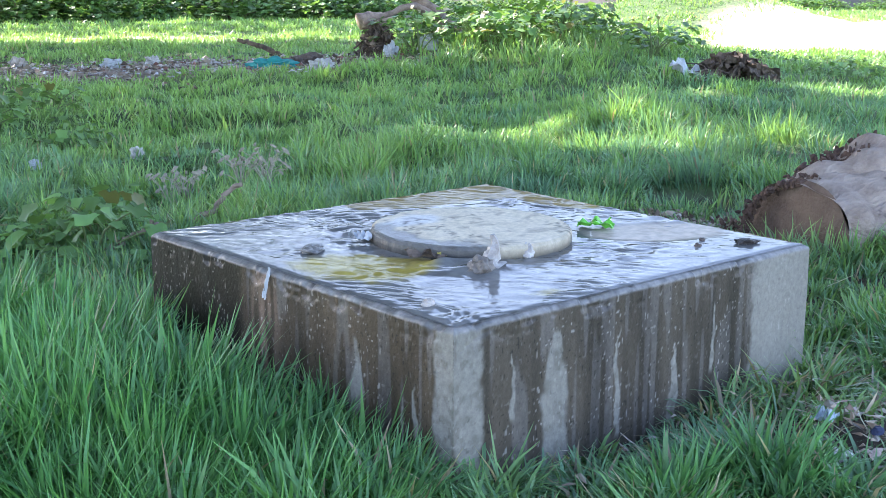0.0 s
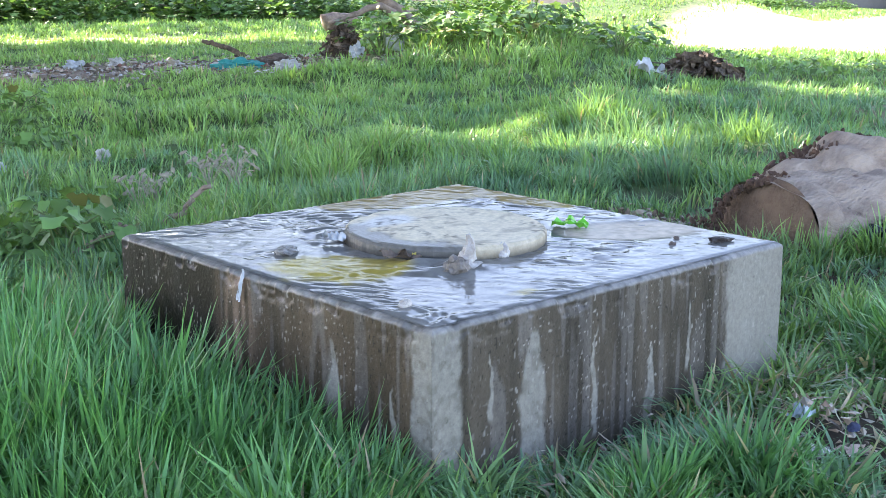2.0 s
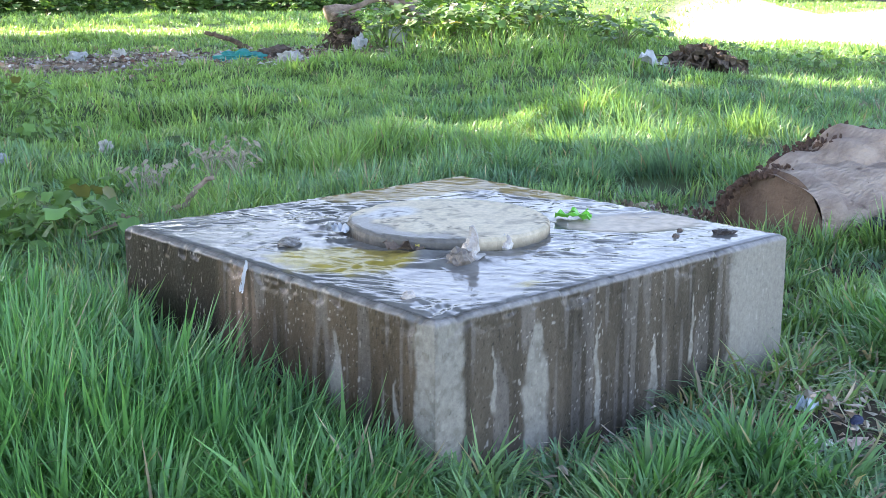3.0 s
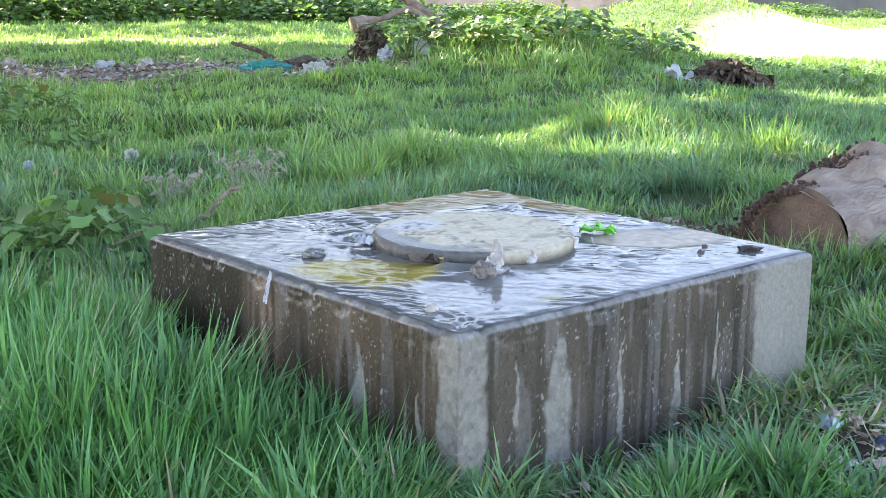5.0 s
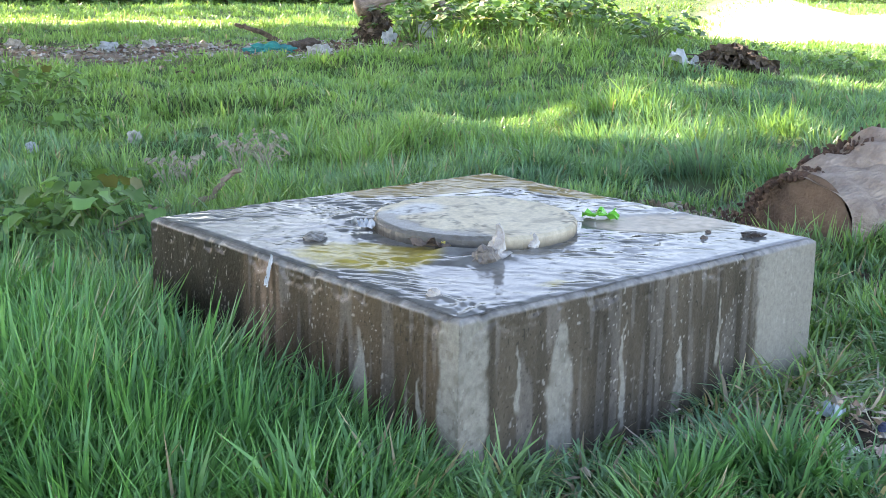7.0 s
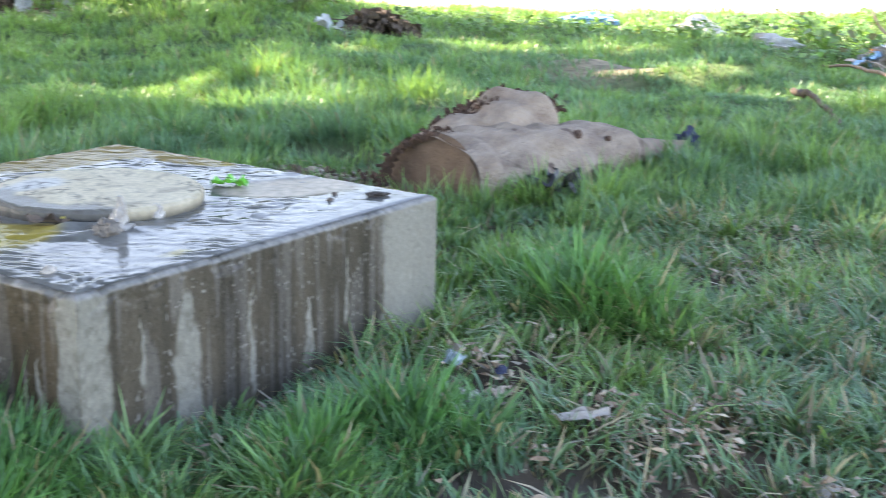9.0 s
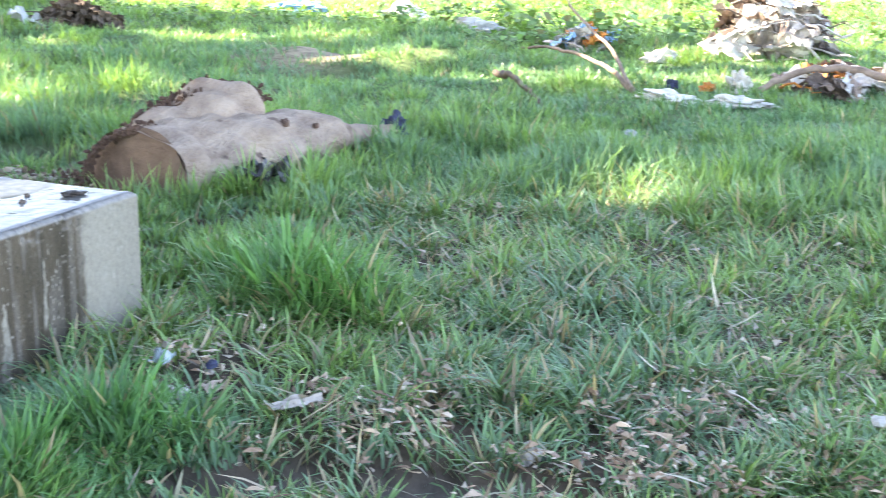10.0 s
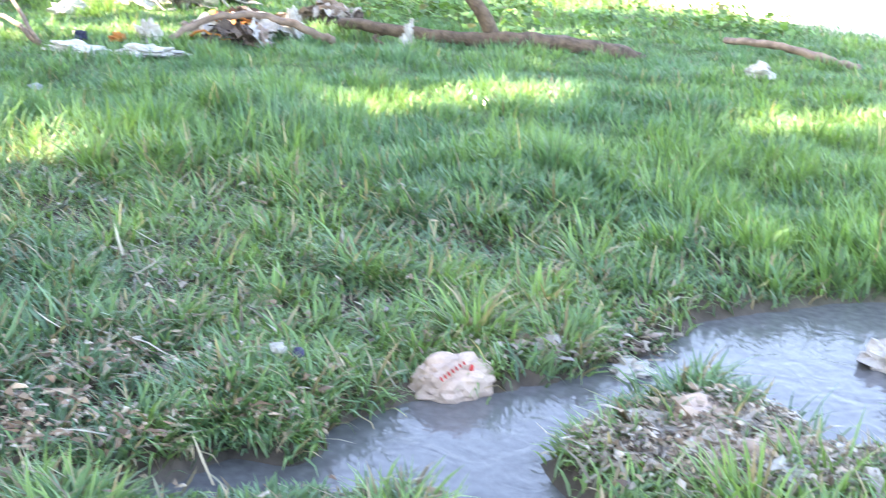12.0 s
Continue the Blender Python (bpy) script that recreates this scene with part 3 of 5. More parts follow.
def top_water():
    """The thin sheet of water that wells up round the cover and runs off over the edges."""
    n = 230
    t = np.linspace(0.017, BOX - 0.017, n)
    A, B = np.meshgrid(t, t, indexing="ij")
    dx, dy = A - COVER[0], B - COVER[1]
    r, th = np.hypot(dx, dy), np.arctan2(dy, dx)
    warp = fbm(A, B, 0.3, 4) - 0.5
    fine = fbm(A, B, 0.11, 6) - 0.5
    near = np.exp(-((r - COVER[2]) / 0.16) ** 2)
    rings = np.sin(74 * r + 16 * warp + 5 * fine)
    swell = np.sin(58 * (0.62 * A + 0.78 * B) + 26 * warp + 7 * fine) + 0.6 * np.sin(97 * (0.8 * A + 0.6 * B) - 30 * warp + 9 * fine)
    calm = 0.3 + 1.5 * smooth(0.38, 0.62, fbm(A, B, 0.28, 91))
    z = TOP + 0.0042 + 0.0011 * (rings * (0.4 + 0.8 * near) + 0.8 * swell) * calm + 0.004 * fine * near + 0.003 * warp
    left = np.exp(-((dx + 0.14) / 0.17) ** 2 - ((dy - 0.3) / 0.12) ** 2) + np.exp(-((dx + 0.26) / 0.14) ** 2 - ((dy + 0.26) / 0.12) ** 2)
    z += 0.022 * left * vnoise(A, B, 0.06, 77) * smooth(COVER[2] - 0.02, COVER[2] + 0.03, r)
    dry = 0.9 * smooth(0.42, 0.78, np.exp(-((A - 1.26) / 0.26) ** 2 - ((B - 0.44 + 0.25 * (A - 1.26)) / 0.16) ** 2) + 0.5 * (fbm(A, B, 0.14, 13) - 0.25)) * smooth(0.03, 0.06, r - COVER[2])
    z -= 0.004 * dry
    edge = np.minimum.reduce([A, B, BOX - A, BOX - B])
    z = z * smooth(0.016, 0.035, edge) + (TOP + 0.0012) * (1 - smooth(0.016, 0.035, edge))
    g = fbm(A, B, 0.15, 21)
    c = np.stack([0.11 + 0.1 * g, 0.108 + 0.098 * g, 0.1 + 0.09 * g], -1)
    alg = 1.2 * np.exp(-((A - 0.19) / 0.17) ** 2 - ((B - 0.66) / 0.23) ** 2) + np.exp(-((A - 0.38) / 0.1) ** 2 - ((B - 0.58) / 0.1) ** 2) * 0.6
    alg += 0.75 * np.exp(-((A - 0.42) / 0.11) ** 2 - ((B - 0.1) / 0.05) ** 2)
    alg += 1.5 * np.exp(-((A - 1.2) / 0.38) ** 2 - ((B - 1.36) / 0.15) ** 2) + 1.3 * np.exp(-((A - 1.42) / 0.09) ** 2 - ((B - 1.05) / 0.22) ** 2)
    alg += 0.6 * np.exp(-((A - 0.85) / 0.16) ** 2 - ((B - 1.43) / 0.06) ** 2)
    a = smooth(0.4, 0.75, alg * (0.55 + 0.9 * fbm(A, B, 0.08, 17)))[..., None] * 0.85
    och = np.stack([0.3 + 0.14 * g, 0.225 + 0.11 * g, 0.03 + 0.03 * g], -1)
    deep = np.stack([0.27 + 0.1 * g, 0.19 + 0.08 * g, 0.06 + 0.04 * g], -1)
    back = smooth(1.0, 1.2, B + 0.3 * A - 0.2)[..., None]
    c = c * (1 - a) + (och * (1 - back) + deep * back) * a
    d3 = dry[..., None]
    c = c * (1 - d3) + np.stack([0.58 + 0.08 * g, 0.48 + 0.08 * g, 0.37 + 0.07 * g], -1) * d3
    gone = r < COVER[2] * 0.93
    k = np.arange(A.size).reshape(A.shape)
    q = np.stack([k[:-1, :-1], k[1:, :-1], k[1:, 1:], k[:-1, 1:]], -1)[~gone[:-1, :-1]]
    tint = np.concatenate([c, ((1 - 0.85 * dry) * (1 - 0.45 * a[..., 0]))[..., None]], -1).reshape(-1, 4)
    return mesh_np("water_sheet", np.stack([A, B, z], -1).reshape(-1, 3), q, True, tint)


TOP_WATER = water_material("welling_water", (0.1, 0.1, 0.1), 0.07, 0.1, 16.0, True, 1.21)
thing("water_sheet", top_water(), TOP_WATER, label="thin rippling sheet of grey and ochre sewage over the concrete top", category="water", kind="structure")


# ---- crumpled things ----
def crumpled_lump(name, size, mat, seed, detail=3, rough=0.35, fold=3.0):
    """A crumpled bag or rag: a ball pressed flat with sharp folds."""
    bm = bmesh.new()
    bmesh.ops.create_icosphere(bm, subdivisions=detail, radius=1.0)
    off = Vector((seed * 3.1, seed * 1.7, seed * 0.9))
    for v in bm.verts:
        p = v.co.copy()
        f = 1 + rough * (abs(noise.noise(p * fold * 0.5 + off)) * 2 - 0.5) + 0.5 * rough * noise.noise(p * fold * 1.6 + off)
        v.co = Vector((p.x * f * size[0], p.y * f * size[1], max(p.z * f, -0.35) * size[2]))
    me = bm_mesh(name, bm)
    me.materials.append(mat)
    return me


def crumpled_sheet(name, w, l, amp, mat, seed, n=12):
    """A thin creased sheet of plastic, cloth or paper."""
    t = np.linspace(-0.5, 0.5, n)
    A, B = np.meshgrid(t, t, indexing="ij")
    h = np.abs(vnoise(A + seed, B, 0.3, seed) - 0.5) * 2 + 0.6 * np.abs(vnoise(A, B + seed, 0.13, seed + 3) - 0.5)
    x = A * w + 0.25 * w * (vnoise(A, B, 0.35, seed + 5) - 0.5)
    y = B * l + 0.25 * l * (vnoise(A, B, 0.35, seed + 6) - 0.5)
    k = np.arange(A.size).reshape(A.shape)
    q = np.stack([k[:-1, :-1], k[1:, :-1], k[1:, 1:], k[:-1, 1:]], -1)
    keepq = vnoise(A, B, 0.28, seed + 8)[:-1, :-1] > 0.2
    me = mesh_np(name, np.stack([x, y, h * amp], -1).reshape(-1, 3), q[keepq])
    me.materials.append(mat)
    return me


def lay(name, me, x, y, z, rz=0, label="", category="litter", group="", rx=0, ry=0):
    ob = thing(name, me, None, label=label, category=category, group=group)
    ob.matrix_basis = pose(x, y, z, rx, ry, rz)
    return ob


# things that lie on the chamber's top
def rag_cone():
    V, Q, T = tube(curve_points([(0, 0, -0.01), (0.005, 0, 0.03), (0.012, -0.008, 0.06), (0.01, 0.0, 0.095)], 9, 0.002, 3), np.linspace(0.042, 0.006, 9) * np.array([1.1, 1, 0.85, 1, 0.9, 1.1, 0.9, 1, 1]), 9, 4, 0.9)
    return mesh_np("rag", V, [np.array(Q), np.array(T)])


WET_CLOTH = material("wet_grey_cloth", (0.6, 0.57, 0.53), 0.5, (0.24, 0.2, 0.17), 16, 0.6, 60)
rag = thing("rag", rag_cone(), WET_CLOTH, label="soaked pale rag standing up in the water", category="rag")
rag.matrix_basis = pose(0.5, 0.41, TOP + 0.006) @ Matrix.Scale(0.95, 4)
lay("rag", crumpled_lump("rag_lump", (0.055, 0.04, 0.035), material("wet_brown_cloth", (0.22, 0.19, 0.16), 0.5, (0.1, 0.085, 0.07), 20, 0.5, 60), 3), 0.455, 0.4, TOP + 0.008, 30, "brown soaked rag heaped in the water", "rag")
lay("rag", crumpled_lump("white_lump", (0.025, 0.02, 0.032), WET_CLOTH, 5), 0.68, 0.44, TOP + 0.01, 10, "small white wad beside the round cover", "rag")
# Flat lump that stands in for a swelling of the running water.
lay("stone", crumpled_lump("stone", (0.055, 0.035, 0.014), material("wet_lump", (0.2, 0.185, 0.165), 0.35, (0.08, 0.075, 0.07), 12, 0.5, 50), 8, 3, 0.25), 0.235, 0.92, TOP + 0.008, 35, "low lump standing in for a bump in the water", "stone")
lay("stone", crumpled_lump("pebble", (0.02, 0.016, 0.014), RAG, 9, 2, 0.2), 0.09, 0.2, TOP + 0.01, 0, "pale pebble near the edge of the concrete", "stone")
lay("clod", crumpled_lump("clod", (0.036, 0.02, 0.014), material("wet_clod", (0.05, 0.04, 0.035), 0.5, (0.02, 0.017, 0.015), 20, 0.6, 60), 11, 3, 0.5), 1.34, 0.13, TOP + 0.008, -30, "dark wet clod at the corner of the concrete", "debris")
lay("clod", crumpled_lump("small_clod", (0.014, 0.01, 0.008), DROSS, 12, 2, 0.4), 1.19, 0.2, TOP + 0.006, 0, "small brown clod on wet concrete", "debris")
lay("clod", crumpled_lump("small_clod_b", (0.012, 0.009, 0.008), DROSS, 13, 2, 0.4), 1.27, 0.245, TOP + 0.006, 50, "small brown clod on wet concrete", "debris")
lay("plastic_scrap", crumpled_sheet("green_scrap", 0.1, 0.11, 0.032, GREEN_BAG, 14), 1.16, 0.6, TOP + 0.006, 40, "bright green crumpled plastic scrap on wet concrete", "litter")
lay("plastic_scrap", crumpled_sheet("straw_scrap", 0.02, 0.09, 0.02, material("yellow_scrap", (0.6, 0.5, 0.12), 0.6), 15), 0.49, 0.56, TOP + 0.012, 70, "thin yellow scrap under the cover's rim", "litter")
lay("plastic_scrap", crumpled_sheet("brown_scrap", 0.06, 0.12, 0.03, DROSS, 16), 0.42, 0.6, TOP + 0.01, 60, "brown rotten scrap under the cover's rim", "litter")
lay("plastic_scrap", crumpled_sheet("grey_scrap", 0.05, 0.08, 0.03, GREYBAG, 17), 0.43, 0.92, TOP + 0.012, 20, "translucent grey plastic beside the round cover", "litter")
# Thin strip added in place of a wet white streak down the side.
lay("plastic_scrap", crumpled_sheet("streak_strip", 0.085, 0.018, 0.008, GREYBAG, 18), -0.008, 0.8, TOP - 0.04, 0, "thin pale strip standing in for a wet white streak below the concrete edge", "litter", "", 0, -75)

# ---- grass ----
EYE = np.array([-1.9, -2.25])
TUFTS = ((1.95, -0.28, 0.3, 0.075), (2.12, -0.05, 0.24, 0.055), (1.85, -0.5, 0.2, 0.04), (0.42, -0.42, 0.24, 0.06), (0.68, -0.52, 0.18, 0.06), (1.32, -2.25, 0.26, 0.03), (1.45, -2.42, 0.2, 0.03), (1.25, -0.12, 0.2, 0.03), (5.4, 4.2, 0.9, 0.1),
         (4.2, 2.55, 0.3, 0.12), (-0.9, 0.6, 0.9, 0.03), (6.6, 3.1, 0.7, 0.08), (3.4, 4.4, 1.0, 0.08), (-1.0, -0.35, 0.35, 0.03), (4.4, -0.2, 0.3, 0.04), (5.3, 0.3, 0.5, 0.06), (4.9, 1.7, 0.3, 0.1), (1.55, -3.55, 0.12, 0.06), (1.3, -4.05, 0.12, 0.06))


def lushness(x, y):
    """1 in the fresh tufts and in the tall grass beside the chamber."""
    v = smooth(0.3, -0.4, x) * smooth(-1.0, 0, y)
    for tx, ty, r, dh in TUFTS[:5]:
        v = np.maximum(v, np.exp(-((x - tx) ** 2 + (y - ty) ** 2) / (1.05 * r) ** 2))
    return v


def trampled(x, y):
    return smooth(2.9, 1.9, np.hypot((x - 1.35) * 0.9, (y + 1.2) * 0.85) + 0.5 * (fbm(x, y, 0.5, 55) - 0.5)) * smooth(0.25, -0.1, y) * (1 - 0.8 * lushness(x, y))


def grass_height(x, y):
    h = 0.07 + 0.12 * fbm(x, y, 0.5, 101) ** 1.3 + 0.05 * (fbm(x, y, 2.4, 103) - 0.5)
    h = h + 0.045 * smooth(0.3, -0.5, x) * smooth(-0.9, 0.2, y) + 0.045 * np.exp(-((x + 0.3) / 0.35) ** 2) * smooth(-0.35, 0.1, y) * smooth(2.2, 1.2, y)
    h = h * (1 - 0.2 * trampled(x, y)) * (1 - 0.28 * smooth(6, 10, np.hypot(x - EYE[0], y - EYE[1])))
    for tx, ty, r, dh in TUFTS:
        h = h + dh * np.exp(-((x - tx) ** 2 + (y - ty) ** 2) / r ** 2)
    h = h * (1 - 0.5 * np.exp(-((x - 3.2) ** 2 + (y - 1.95) ** 2) / 0.65 ** 2)) + 0.1 * np.exp(-((x - 10.2) ** 2 + (y - 10.0) ** 2) / 2.2 ** 2)
    h = h * (1 - 0.4 * np.exp(-((x - 2.7) ** 2 + (y - 0.75) ** 2) / 0.5 ** 2))
    front = np.exp(-((x - 0.2) / 0.28) ** 2 - ((y + 0.25) / 0.2) ** 2)
    return h * (1 - 0.35 * front)


def grass_density(x, y):
    d = (0.45 + 0.9 * fbm(x, y, 0.3, 111)) * (0.45 + 1.0 * smooth(0.25, 0.7, vnoise(x, y, 0.15, 112)))
    t = trampled(x, y)
    d = d * (1 - 0.4 * t * smooth(0.45, 0.62, fbm(x, y, 0.28, 113) + 0.08))
    for tx, ty, r, dh in TUFTS:
        d = d + 5.0 * dh * np.exp(-((x - tx) ** 2 + (y - ty) ** 2) / r ** 2)
    d = d * (1 + 0.6 * lushness(x, y))
    d = d * (1 - smooth(0.12, 0.4, stream_depth(x, y))) * (1 - 0.75 * np.exp(-((x - 1.05) / 0.28) ** 2 - ((y + 3.5) / 0.42) ** 2))
    d = d * (1 - 0.97 * np.minimum(1, 1.3 * rubble(x, y))) * (1 - sandiness(x, y))
    d = d * smooth(46, 34, np.hypot(x, y))
    corner = np.exp(-((x - 0.22) / 0.22) ** 2 - ((y + 0.14) / 0.1) ** 2)
    bare = np.exp(-((x - 1.15) / 0.32) ** 2 - ((y + 0.52) / 0.26) ** 2) + np.exp(-((x - 1.72) / 0.2) ** 2 - ((y - 0.35) / 0.45) ** 2)
    d = d * (1 - 0.75 * corner) * (1 - 0.86 * np.clip(bare, 0, 1))
    band = np.exp(-((x - 1.15 - 0.12 * y) / 0.35) ** 2) * smooth(-0.3, -0.5, y) * smooth(-2.1, -1.6, y) * smooth(0.35, 0.6, fbm(x, y, 0.3, 115) + 0.08)
    d = d * (1 - 0.75 * band)
    log_gap = smooth(0.34, 0.22, np.abs((y - 1.15) + 0.29 * (x - 3.2))) * smooth(3.0, 3.15, x) * smooth(4.75, 4.5, x)
    d = d * (1 - log_gap)
    d = d * (1 - 0.9 * np.exp(-((x - 3.0) / 0.35) ** 2 - ((y - 1.25) / 0.4) ** 2))
    inside = (x > -0.015) & (x < BOX + 0.015) & (y > -0.015) & (y < BOX + 0.015)
    return np.where(inside, 0, d)


def blades(name, x, y, width, segments, seed, label, dry=False):
    r = np.random.default_rng(seed)
    n = len(x)
    cell = 0.2 + 0.12 * smooth(4, 9, np.hypot(x - EYE[0], y - EYE[1]))
    cell = np.where(cell > 0.26, 0.42, 0.2)
    qx, qy = x + 0.3 * (fbm(x, y, 0.45, 521) - 0.5), y + 0.3 * (fbm(x, y, 0.45, 522) - 0.5)
    qx, qy = 0.83 * qx + 0.56 * qy, 0.83 * qy - 0.56 * qx
    gi, gj = np.floor(qx / cell), np.floor(qy / cell)
    cx, cy = (gi + 0.05 + 0.9 * hash2(gi, gj, 501)) * cell, (gj + 0.05 + 0.9 * hash2(gi, gj, 502)) * cell
    ox, oy = 0.83 * (qx - cx) - 0.56 * (qy - cy), 0.83 * (qy - cy) + 0.56 * (qx - cx)
    off = np.hypot(ox, oy) / cell
    clump = hash2(gi, gj, 503)
    L = grass_height(x, y) * (0.55 + 0.75 * r.random(n)) * (1 + (0.8 * clump - 0.4) * (1 - 0.6 * lushness(x, y))) * (1.2 - 0.55 * off) * 1.28
    z = ground_height(x, y) - 0.01
    tram = trampled(x, y)
    az = np.arctan2(oy, ox) + r.normal(0, 1.1, n)
    lean0 = np.abs(r.normal(0.02, 0.2, n)) + 0.5 * off * r.random(n) + 0.35 * tram * r.random(n)
    curl = np.abs(r.normal(0.55, 0.5, n)) + 0.9 * tram * r.random(n)
    if dry:
        lean0, curl, L = r.uniform(0.9, 1.5, n), r.normal(0.1, 0.3, n), r.uniform(0.05, 0.15, n)
        z = z + 0.02 + 0.05 * r.random(n)
    w = width * (0.55 + 0.9 * r.random(n)) * (1 + 0.35 * lushness(x, y))
    s = np.linspace(0, 1, segments + 1)
    tw = az + np.pi / 2 + r.normal(0, 0.5, n)
    wx, wy = np.cos(tw), np.sin(tw)
    rows, px, pz = [], np.zeros(n), np.zeros(n)
    prof = {3: (0.75, 1.0, 0.72, 0.0), 2: (0.8, 1.0, 0.0)}[segments]
    for k in range(segments + 1):
        if k:
            a = lean0 + curl * (s[k] + s[k - 1]) * 0.5 * 1.2
            px = px + np.sin(a) * L / segments
            pz = pz + np.cos(a) * L / segments
        c = np.stack([x + px * np.cos(az), y + px * np.sin(az), z + pz], -1)
        half = (0.5 * w * prof[k])[:, None] * np.stack([wx, wy, np.zeros(n)], -1)
        rows += [c] if k == segments else [c - half, c + half]
    V = np.stack(rows, 1)
    m = V.shape[1]
    base = (np.arange(n) * m)[:, None]
    quads = np.concatenate([base + np.array([[2 * k, 2 * k + 1, 2 * k + 3, 2 * k + 2]]) for k in range(segments - 1)])
    tris = base + np.array([[m - 3, m - 2, m - 1]])
    hue = 0.3 * smooth(5, 11, y) - 0.07 * smooth(-0.5, -2.0, y) + 0.75 * fbm(x, y, 0.7, 141) + 0.25 * clump + 0.35 * (fbm(x, y, 3.0, 143) - 0.5)
    fresh, blue = np.array([0.17, 0.29, 0.09]), np.array([0.105, 0.21, 0.118])
    u = smooth(0.25, 0.75, hue + r.normal(0, 0.12, n))[:, None]
    c = blue * (1 - u) + fresh * u
    # Lightens the back meadow's blades in place of stronger light there.
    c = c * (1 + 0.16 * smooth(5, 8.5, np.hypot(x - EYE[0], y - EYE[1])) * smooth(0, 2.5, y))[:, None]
    lush = (0.75 * lushness(x, y))[:, None]
    c = c * (1 - lush) + np.array([0.078, 0.23, 0.067]) * lush
    grey = (0.22 * tram * r.random(n))[:, None]
    c = c * (1 - grey) + np.array([0.22, 0.28, 0.17]) * grey
    dead = r.random(n) < (0.004 + 0.02 * (1 - lush[:, 0]) + 0.13 * tram)
    c[dead] = np.array([0.36, 0.29, 0.19]) * (0.6 + 0.6 * r.random((dead.sum(), 1)))
    if dry:
        c = np.array([[0.36, 0.3, 0.21], [0.27, 0.21, 0.15], [0.3, 0.3, 0.2], [0.44, 0.4, 0.33]])[r.integers(0, 4, n)] * (0.5 + 0.7 * r.random((n, 1)))
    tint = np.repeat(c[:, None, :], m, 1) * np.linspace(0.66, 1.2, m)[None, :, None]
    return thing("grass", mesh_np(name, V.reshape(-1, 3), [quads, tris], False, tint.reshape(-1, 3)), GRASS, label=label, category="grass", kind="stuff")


def sow(count, d0, d1, power, a0, a1, seed):
    """Roots of blades in a ring sector about the path, thinner with the distance."""
    r = np.random.default_rng(seed)
    u = r.random(count)
    k = 2 - power
    d = (d0 ** k + u * (d1 ** k - d0 ** k)) ** (1 / k)
    a = np.radians(a0 + (a1 - a0) * r.random(count))
    x, y = EYE[0] + d * np.cos(a), EYE[1] + d * np.sin(a)
    ok = r.random(count) < grass_density(x, y) / 1.5
    return x[ok], y[ok], d[ok]


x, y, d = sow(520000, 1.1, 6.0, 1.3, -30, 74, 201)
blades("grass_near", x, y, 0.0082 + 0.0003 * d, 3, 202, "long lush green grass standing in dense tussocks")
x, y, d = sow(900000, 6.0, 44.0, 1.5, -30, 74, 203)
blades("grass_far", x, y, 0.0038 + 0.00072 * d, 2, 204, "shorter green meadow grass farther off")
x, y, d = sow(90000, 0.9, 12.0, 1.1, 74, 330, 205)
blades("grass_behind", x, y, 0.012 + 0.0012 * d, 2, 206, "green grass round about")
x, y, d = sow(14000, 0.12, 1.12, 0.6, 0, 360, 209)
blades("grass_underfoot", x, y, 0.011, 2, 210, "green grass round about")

rd = np.random.default_rng(207)
x, y = rd.uniform(0.3, 3.6, 26000), rd.uniform(-4.3, 0.9, 26000)
near_bank = np.exp(-((stream_depth(x, y) - 0.2) / 0.15) ** 2)
ok = (rd.random(26000) < 0.16 * trampled(x, y) * smooth(0.42, 0.6, fbm(x, y, 0.35, 309)) * smooth(-2.4, -1.6, y) + 0.28 * near_bank * smooth(0.2, 0.5, fbm(x, y, 0.2, 310))) & (stream_depth(x, y) < 0.45) & ~((x < BOX + 0.02) & (y > -0.02))
blades("dead_straw", x[ok], y[ok], 0.008, 2, 208, "dead grey and tan straw lying flat on trampled mud", True)


# ---- dry scraps and dead leaves between the blades ----
def scraps(name, x, y, size, palette, seed, label, lift=0.01):
    r = np.random.default_rng(seed)
    n = len(x)
    z = ground_height(x, y) + lift * r.random(n) + 0.004
    a, w, l = r.random(n) * 6.3, size * (0.25 + 0.7 * r.random(n)), size * (0.6 + 2.4 * r.random(n) ** 2)
    t = np.array([[-1, -1, 0.0], [1, -0.7, 0.25], [1.1, 1, 0.0], [-0.8, 0.9, 0.35], [0.1, 0, 0.55]])
    P = np.repeat(t[None], n, 0) * (0.35 + 0.9 * r.random((n, 5, 1))) + r.normal(0, 0.12, (n, 5, 3))
    P[..., 2] *= 1 + 2.0 * r.random((n, 1))
    lx, ly, lz = P[..., 0] * w[:, None], P[..., 1] * l[:, None], P[..., 2] * w[:, None] * 1.2
    V = np.stack([x[:, None] + lx * np.cos(a)[:, None] - ly * np.sin(a)[:, None], y[:, None] + lx * np.sin(a)[:, None] + ly * np.cos(a)[:, None], z[:, None] + lz], -1)
    base = (np.arange(n) * 5)[:, None]
    F = np.concatenate([base + np.array([f]) for f in ([0, 1, 4], [1, 2, 4], [2, 3, 4], [3, 0, 4])])
    pal = np.array(palette)
    c = pal[r.integers(0, len(pal), n)] * (0.6 + 0.6 * r.random((n, 1)))
    return thing(name, mesh_np(name, V.reshape(-1, 3), F, False, np.repeat(c[:, None], 5, 1).reshape(-1, 3)), SCRAP, label=label, category="litter", kind="stuff")


